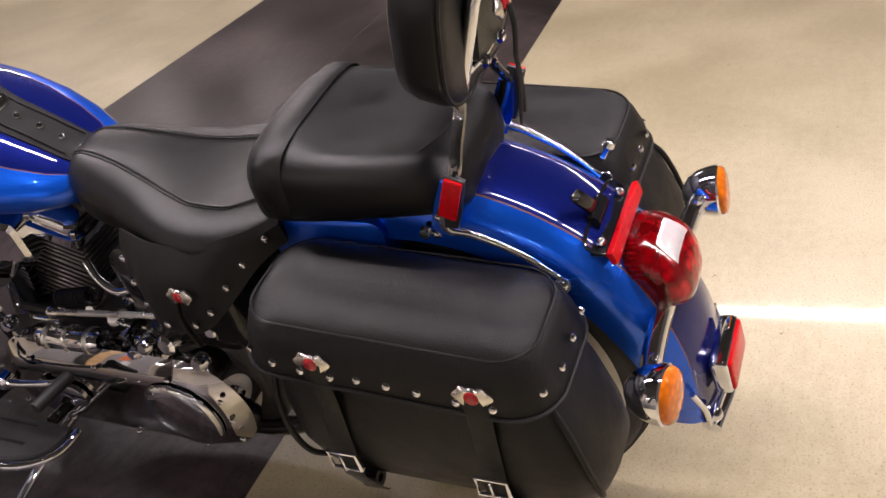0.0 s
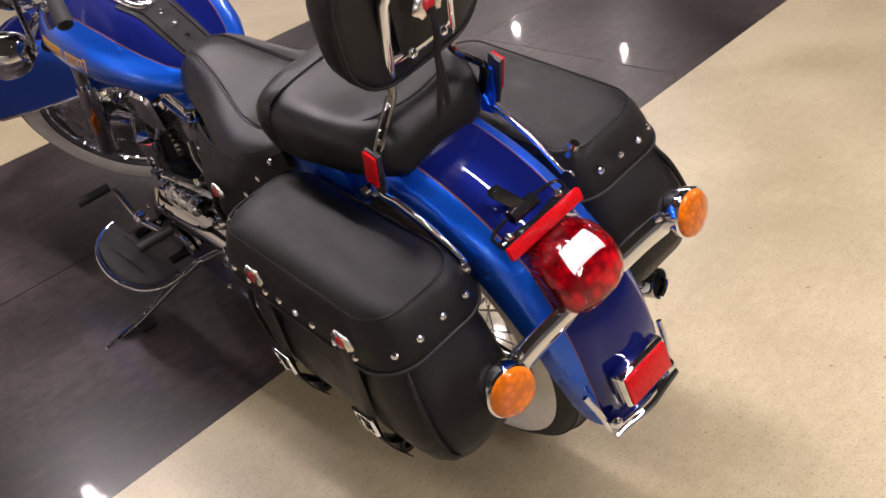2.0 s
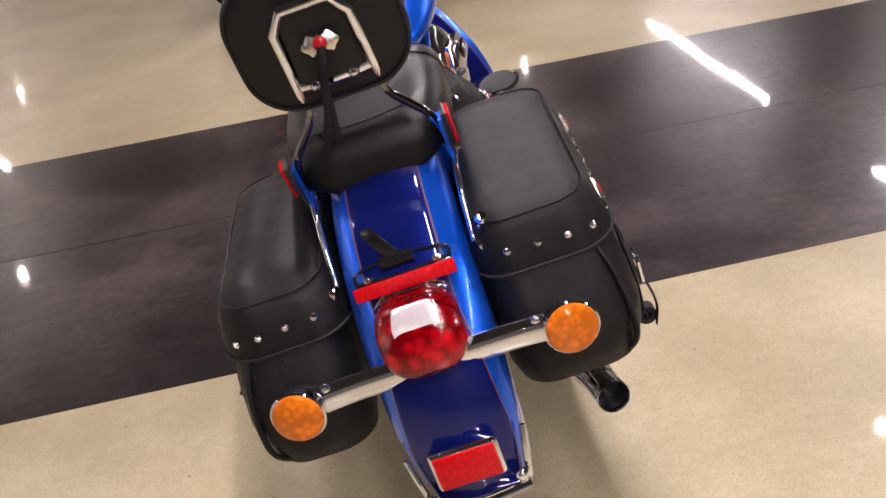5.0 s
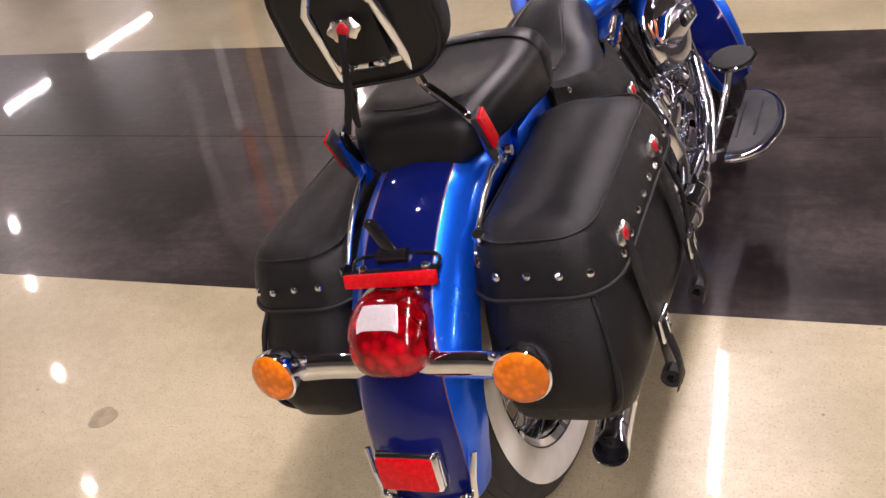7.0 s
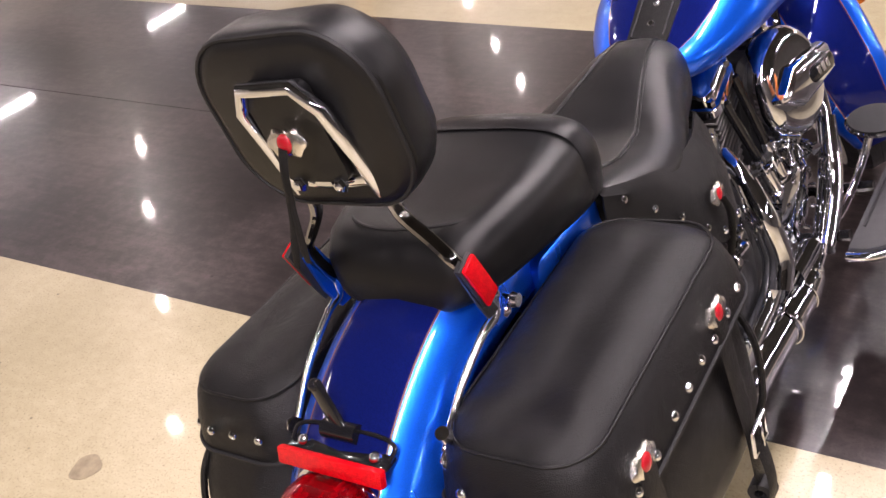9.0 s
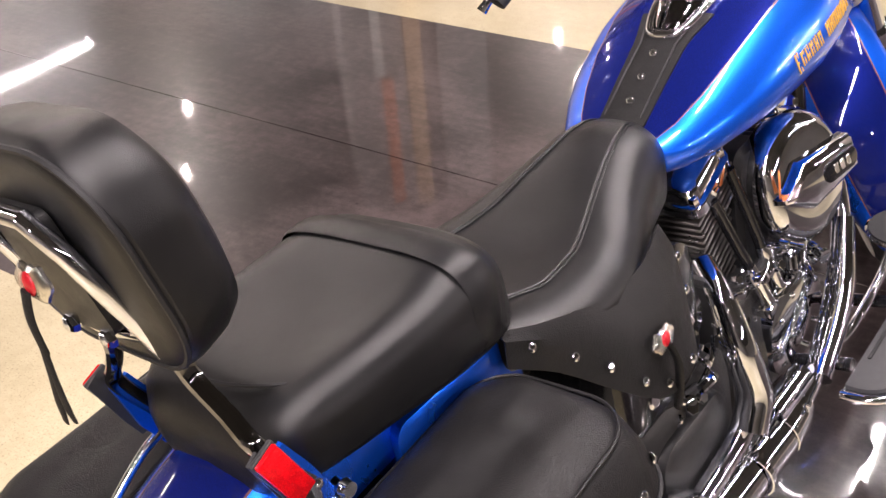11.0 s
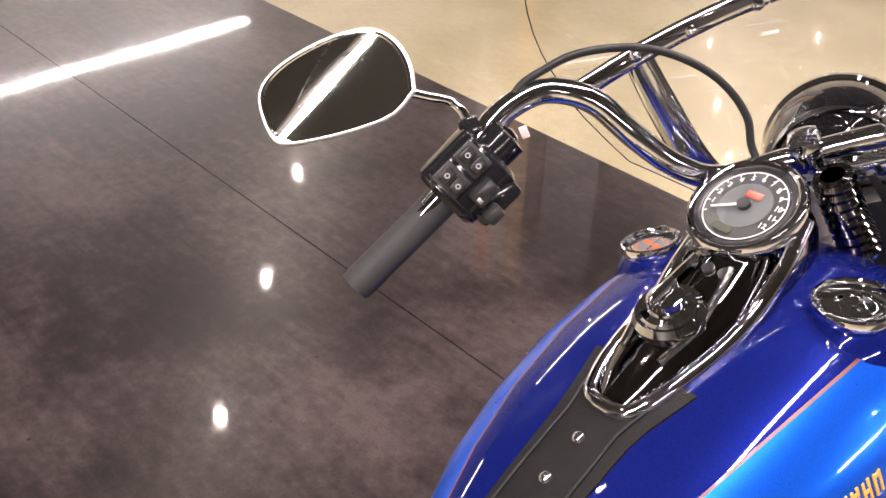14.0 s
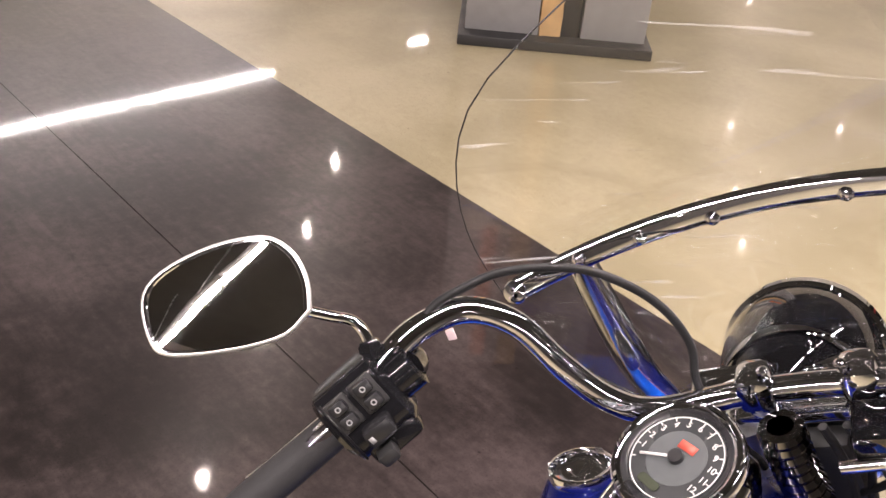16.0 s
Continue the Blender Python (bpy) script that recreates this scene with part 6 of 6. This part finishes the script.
# cable arcs from the left lever to the steering head
fp("clutch_cable", tube([(-0.275, 0.975, 1.115), (-0.258, 0.993, 1.142), (-0.233, 1.017, 1.150), (-0.209, 1.039, 1.152), (-0.177, 1.063, 1.144), (-0.146, 1.086, 1.128), (-0.117, 1.106, 1.10), (-0.098, 1.124, 1.067), (-0.089, 1.138, 1.027), (-0.092, 1.145, 0.979), (-0.06, 1.18, 0.88)], 0.0042, 10), M_RUBBER, handlebar, "black clutch cable in a wide arc")
fp("brake_hose", tube([(0.255, 1.015, 1.095), (0.235, 1.12, 1.11), (0.16, 1.22, 1.06), (0.08, 1.27, 0.95), (0.05, 1.30, 0.80)], 0.0055, 10), M_RUBBER, handlebar)

# black corrugated sleeves and wiring behind the headlamp
fp("wiring", tube([(0.097, 1.130, 0.907), (0.067, 1.150, 0.882), (0.040, 1.170, 0.860), (0.020, 1.200, 0.838)], 0.004, 10), M_RUBBER, handlebar, "black wiring loom")
path = smooth_path([(-0.022, 1.112, 0.950), (-0.022, 1.125, 0.918), (-0.020, 1.140, 0.885), (-0.018, 1.156, 0.850)], 3)
for p, q in zip(path, path[1:]):
    fp("sleeve_ring", lathe([(0.012, -0.0066), (0.0195, -0.0054), (0.0218, 0.0), (0.0195, 0.0054), (0.012, 0.0066)], 24, facing(p, (q - p).normalized()), closed=True), M_BLACKCHROME, handlebar)
fp("steering_cover", box((0.050, 0.03, 0.24), bevel=0.012, m=pose(-0.004, 1.262, 0.800, 32, 0, 0)), M_PLASTIC, handlebar, "black cover behind the headlamp")
fp("switch_box", box((0.060, 0.050, 0.040), bevel=0.008, m=pose(0.062, 1.128, 0.935, 25, 0, 0)), M_BLACKMIRROR, handlebar, "gloss black box under the handlebar")
fp("box_rod", tube([(0.020, 1.105, 0.915), (0.110, 1.110, 0.918)], 0.006, 10), M_BRACKET, handlebar)
for k in (1, 2):
    fp("loom", tube([(-0.01 + 0.02 * k, 1.125, 0.945), (-0.005 + 0.022 * k, 1.150, 0.900), (0.0 + 0.015 * k, 1.185, 0.850), (0.01 * k, 1.215, 0.800)], 0.0042, 8), M_RUBBER, handlebar)
fp("clamp_plate", box((0.150, 0.052, 0.016), bevel=0.005, m=pose(0, 1.190, 0.945, 30, 0, 0)), M_BRACKET, handlebar, "flat chrome clamp plate")
for k in range(6):
    fp("clamp_bolt", lathe([(0.009, -0.002), (0.009, 0.007), (0.006, 0.009), (0, 0.009)], 6, facing((-0.062 + 0.025 * k, 1.186 + 0.012 * (k % 2), 0.958), (0, -0.5, 0.86))), M_CHROME, handlebar)

# headlamp nacelle, auxiliary lamps, front signals
lamp_c = Vector((-0.036, 1.370, 0.910))
hl = facing(lamp_c, (0, 1, -0.03)) @ Matrix.Diagonal((0.88, 0.88, 0.86, 1))
headlamp = fp("headlamp", lathe([(0.0, -0.150), (0.03, -0.147), (0.062, -0.130), (0.085, -0.098), (0.096, -0.055), (0.099, -0.02), (0.099, 0.012), (0.0985, 0.030), (0.0, 0.030)], 48, hl), M_BLACKMIRROR, None, "large gloss black headlamp with a chrome rim")
fp("lamp_rim", lathe([(0.0985, 0.010), (0.104, 0.014), (0.104, 0.030), (0.096, 0.037), (0.092, 0.034)], 48, hl, closed=True), M_CHROME, headlamp, "chrome rim")
fp("lamp_band", lathe([(0.0785, -0.112), (0.0815, -0.110), (0.0845, -0.103), (0.083, -0.101)], 48, hl, closed=True), M_CHROME, headlamp)
fp("headlamp_glass", lathe([(0.095, 0.034), (0.08, 0.046), (0.045, 0.056), (0.0, 0.060)], 40, hl), M_CLEARLENS, headlamp, "clear headlamp glass")
fp("lamp_bar", tube([(-0.205, 1.385, 0.765), (-0.11, 1.375, 0.79), (0, 1.37, 0.79), (0.11, 1.375, 0.79), (0.205, 1.385, 0.765)], 0.012, 12), M_CHROME, headlamp, "chrome bar of the auxiliary lamps")
for s in (-1, 1):
    lm = facing((s * 0.205, 1.41, 0.80), (0, 1, 0))
    aux = fp("auxiliary_lamp", lathe([(0.0, -0.075), (0.03, -0.070), (0.050, -0.045), (0.058, -0.015), (0.060, 0.006), (0.060, 0.016), (0.054, 0.020), (0.0, 0.022)], 32, lm), M_CHROME, None, "round chrome auxiliary lamp")
    fp("lamp_glass", lathe([(0.053, 0.018), (0.04, 0.027), (0.0, 0.032)], 28, lm), M_CLEARLENS, aux)
fp("nacelle", loft([[(x, y, z) for x, z in rrect(0, 0.835, hx, hz, 0.05)] for y, hx, hz in ((1.28, 0.075, 0.06), (1.31, 0.10, 0.085), (1.36, 0.10, 0.085), (1.38, 0.08, 0.07))]), M_CHROME, headlamp)

# windscreen: curved clear sheet with a chrome belt and brackets
def screen_y(x, z):
    return 1.235 - 1.0 * x * x - 0.36 * (z - 1.1)


rows = []
for z in np.linspace(0.93, 1.382, 21):
    w = float(np.interp(z, (0.93, 1.0, 1.08, 1.15, 1.19, 1.23, 1.262, 1.302, 1.33, 1.36, 1.382), (0.19, 0.245, 0.270, 0.277, 0.275, 0.265, 0.252, 0.222, 0.179, 0.118, 0.03)))
    rows.append([(x, screen_y(x, z), z) for x in np.linspace(-w, w, 17)])
screen = fp("windscreen", grid_shell(rows, 0.003), M_GLASS, None, "clear acrylic windscreen with a chrome belt")
screen.visible_shadow = False
fp("screen_belt", tube([(x, screen_y(x, 1.105 + 0.035 * (1 - (x / 0.26) ** 2)) - 0.006, 1.100 + 0.035 * (1 - (x / 0.26) ** 2)) for x in np.linspace(-0.26, 0.26, 15)], 0.0112, 10, 2, flat=0.24, side=(0, 0, 1)), M_CHROME, screen, "polished belt across the windscreen")
fp("screen_belt_front", tube([(x, screen_y(x, 1.105 + 0.035 * (1 - (x / 0.26) ** 2)) + 0.007, 1.100 + 0.035 * (1 - (x / 0.26) ** 2)) for x in np.linspace(-0.26, 0.26, 15)], 0.0120, 10, 2, flat=0.24, side=(0, 0, 1)), M_CHROME, screen)
for s in (-1, 1):
    fp("belt_end", dome(0.013, 0.005, (s * 0.257, screen_y(0.257, 1.10) - 0.012, 1.100), (0, -1, 0.2), 14), M_CHROME, screen)
    for x in (0.06, 0.13, 0.19):
        fp("belt_nut", dome(0.008, 0.008, (s * x, screen_y(x, 1.12) - 0.012, 1.108 + 0.02 * (1 - (x / 0.26) ** 2)), (0, -1, 0.2), 8), M_CHROME, screen)
    fp("screen_bracket", tube([(s * 0.193, 1.190, 1.118), (s * 0.185, 1.205, 1.05), (s * 0.170, 1.222, 0.97), (s * 0.140, 1.25, 0.90)], [0.0165, 0.0190, 0.0200, 0.0200], 10, 4, flat=0.24, side=(1, 0, 0)), M_BRACKET, screen, "brushed steel windscreen bracket")
fp("price_tag", box((0.009, 0.003, 0.014), bevel=0.001, m=pose(-0.312, 1.105, 1.083, 12, 0, 8)), M_PINK, screen, "pink tag hanging from the windscreen")
fp("screen_rim", tube([rows[i][0] for i in range(21)] + rows[-1][1:-1] + [rows[i][-1] for i in range(20, -1, -1)], 0.0008, 6, 1, curve=False), M_DIALBLACK, screen)


# ---- things round the motorcycle ----
stand_root = new("display_stand")
stand_root.matrix_world = pose(-2.57, 3.63, 0, 0, 0, 46.4)
tagged(stand_root, "grey and oak display stand on a black base board", "display stand")
part("base_board", box((0.90, 0.62, 0.05), (0, 0.30, 0.026), 0.006), M_DARKBOARD, stand_root, "black base board")
part("side_panel", box((0.34, 0.50, 1.85), (-0.25, 0.33, 0.975), 0.004), M_GREY, stand_root, "grey laminate panel")
part("side_panel", box((0.30, 0.50, 1.85), (0.27, 0.33, 0.975), 0.004), M_GREY, stand_root, "grey laminate panel")
part("oak_strip", box((0.10, 0.50, 1.85), (-0.025, 0.326, 0.975), 0.003), M_WOOD, stand_root, "light oak strip")
part("white_board", box((0.06, 0.012, 0.62), (-0.235, 0.075, 0.66), 0.003), M_WHITEMARK, stand_root, "white printed board")
part("orange_board", box((0.075, 0.012, 0.86), (-0.195, 0.075, 1.42), 0.003), M_SIGN, stand_root, "orange printed board")
part("dark_panel", box((0.085, 0.48, 1.85), (0.070, 0.336, 0.975), 0.003), M_DARKBOARD, stand_root, "black recessed panel")


def knobby_tyre(parent, x, y, z, yaw):
    m = pose(x, y, z, 0, 0, yaw) @ XAXIS
    prof = [(0.16, 0.10), (0.22, 0.115), (0.28, 0.105), (0.305, 0.07), (0.312, 0.0), (0.305, -0.07), (0.28, -0.105), (0.22, -0.115), (0.16, -0.10)]
    ty = part("tyre", lathe(prof, 48, m, closed=True), M_DARKTYRE, parent, "knobbly black off-road tyre")
    lugs = []
    for k in range(26):
        a = 2 * math.pi * k / 26
        for j, h in enumerate((-0.09, -0.03, 0.03, 0.09)):
            b = a + (0.12 if j % 2 else 0.0)
            r = 0.318 if abs(h) < 0.05 else 0.300
            lugs.append(box((0.026, 0.042, 0.040), m=Matrix.Rotation(b, 4, "Z") @ pose(r, 0, h, 0, -0.0 if abs(h) < 0.05 else math.copysign(24, -h), 0)))
    part("tread", joined(*lugs), M_DARKTYRE, ty, m=m)
    part("wheel_rim", lathe([(0.0, 0.03), (0.06, 0.04), (0.13, 0.06), (0.165, 0.10), (0.165, -0.10), (0.0, -0.06)], 32, m), M_BLACKMETAL, ty)
    return ty


atv = new("quad_bike")
atv.matrix_world = pose(0.33, 3.95, 0, 0, 0, -47)
tagged(atv, "black and red quad bike with knobbly tyres", "quad bike")
knobby_tyre(atv, 0.18, -0.28, 0.325, 6)
knobby_tyre(atv, -0.88, -0.28, 0.325, 6)
knobby_tyre(atv, 0.18, 1.0, 0.325, 0)
knobby_tyre(atv, -0.82, 1.0, 0.325, 0)
part("chassis", box((0.5, 1.5, 0.22), (-0.32, 0.35, 0.42), 0.05, 3), M_DARKTYRE, atv, "black chassis")
for k in (-1, 1):
    xa, xb = -0.35 + k * 0.50, -0.35 + k * 0.27
    for y0 in (-0.40, -0.20):
        part("suspension_arm", tube([(xb, -0.31, 0.33), (-0.35 + k * 0.34, -0.31 + (y0 + 0.30) * 0.4, 0.45), (-0.35 + k * 0.44, y0, 0.68), (-0.35 + k * 0.45, y0, 0.78)], 0.026, 8, 4, flat=0.4), M_ATVRED, atv, "red suspension arm")
    part("arm_tip", box((0.09, 0.06, 0.025), (-0.35 + k * 0.25, -0.31, 0.33), 0.008), M_ATVRED, atv)
    part("axle_shaft", tube([(xa, -0.28, 0.325), (-0.35 + k * 0.1, -0.28, 0.36)], 0.02, 10), M_DARKTYRE, atv)
for x0, w in ((0.19, 0.26), (-0.83, 0.26)):
    fr = []
    for a in np.linspace(15, 165, 13):
        t = radians(a)
        fr.append([(x0 + u * w / 2, -0.28 + 0.40 * math.cos(t), 0.36 + 0.40 * math.sin(t)) for u in (-1, -0.5, 0, 0.5, 1)])
    part("mudguard", grid_shell(fr, 0.006), M_DARKTYRE, atv, "black plastic mudguard")
part("lower_panel", loft([[(x, y, z) for x, z in rrect(-0.54, 0.50, hx, hz, 0.04)] for y, hx, hz in ((-0.36, 0.09, 0.06), (-0.30, 0.12, 0.09), (0.10, 0.12, 0.10), (0.2, 0.09, 0.07))]), M_ATVRED, atv, "red lower body panel")
part("skid_plate", box((0.62, 0.9, 0.03), (-0.32, 0.12, 0.16), 0.01), M_DARKTYRE, atv, "black skid plate")
part("price_tag", box((0.09, 0.004, 0.06), (-0.36, -0.43, 0.20), 0.001), M_WHITEMARK, atv, "white hanging tag")
part("tag_string", tube([(-0.36, -0.43, 0.23), (-0.40, -0.36, 0.40)], 0.002, 6), M_WHITEMARK, atv)
part("front_panel", loft([[(x, y, z) for x, z in rrect(-0.32, 0.72, hx, hz, 0.06)] for y, hx, hz in ((-0.42, 0.22, 0.10), (-0.36, 0.30, 0.15), (-0.05, 0.32, 0.18), (0.15, 0.25, 0.16))]), M_DARKTYRE, atv, "black front body panel")
part("seat", loft([[(x, y, z) for x, z in rrect(-0.32, 0.80, hx, hz, 0.05)] for y, hx, hz in ((0.15, 0.14, 0.06), (0.3, 0.17, 0.08), (0.9, 0.18, 0.08), (1.05, 0.12, 0.05))]), M_SEAT, atv, "black seat")
part("handlebar", tube([(-0.70, 0.02, 1.02), (-0.52, 0.0, 1.05), (-0.40, -0.02, 0.98), (-0.24, -0.02, 0.98), (-0.12, 0.0, 1.05), (0.06, 0.02, 1.02)], 0.013, 12), M_BLACKGLOSS, atv)

blot = []
for a in np.linspace(0, 2 * math.pi, 28, endpoint=False):
    r = 0.036 * (1 + 0.07 * math.sin(3 * a + 1) + 0.04 * math.sin(5 * a))
    blot.append((-1.073 + r * 0.9 * math.cos(a), -0.035 + r * math.sin(a)))
tagged(part("floor_stain", loft([[(x, y, 0.0005) for x, y in blot], [(x, y, 0.0012) for x, y in blot]]), M_STAIN), "small dark stain dried on the tan floor", "stain", kind="structure")
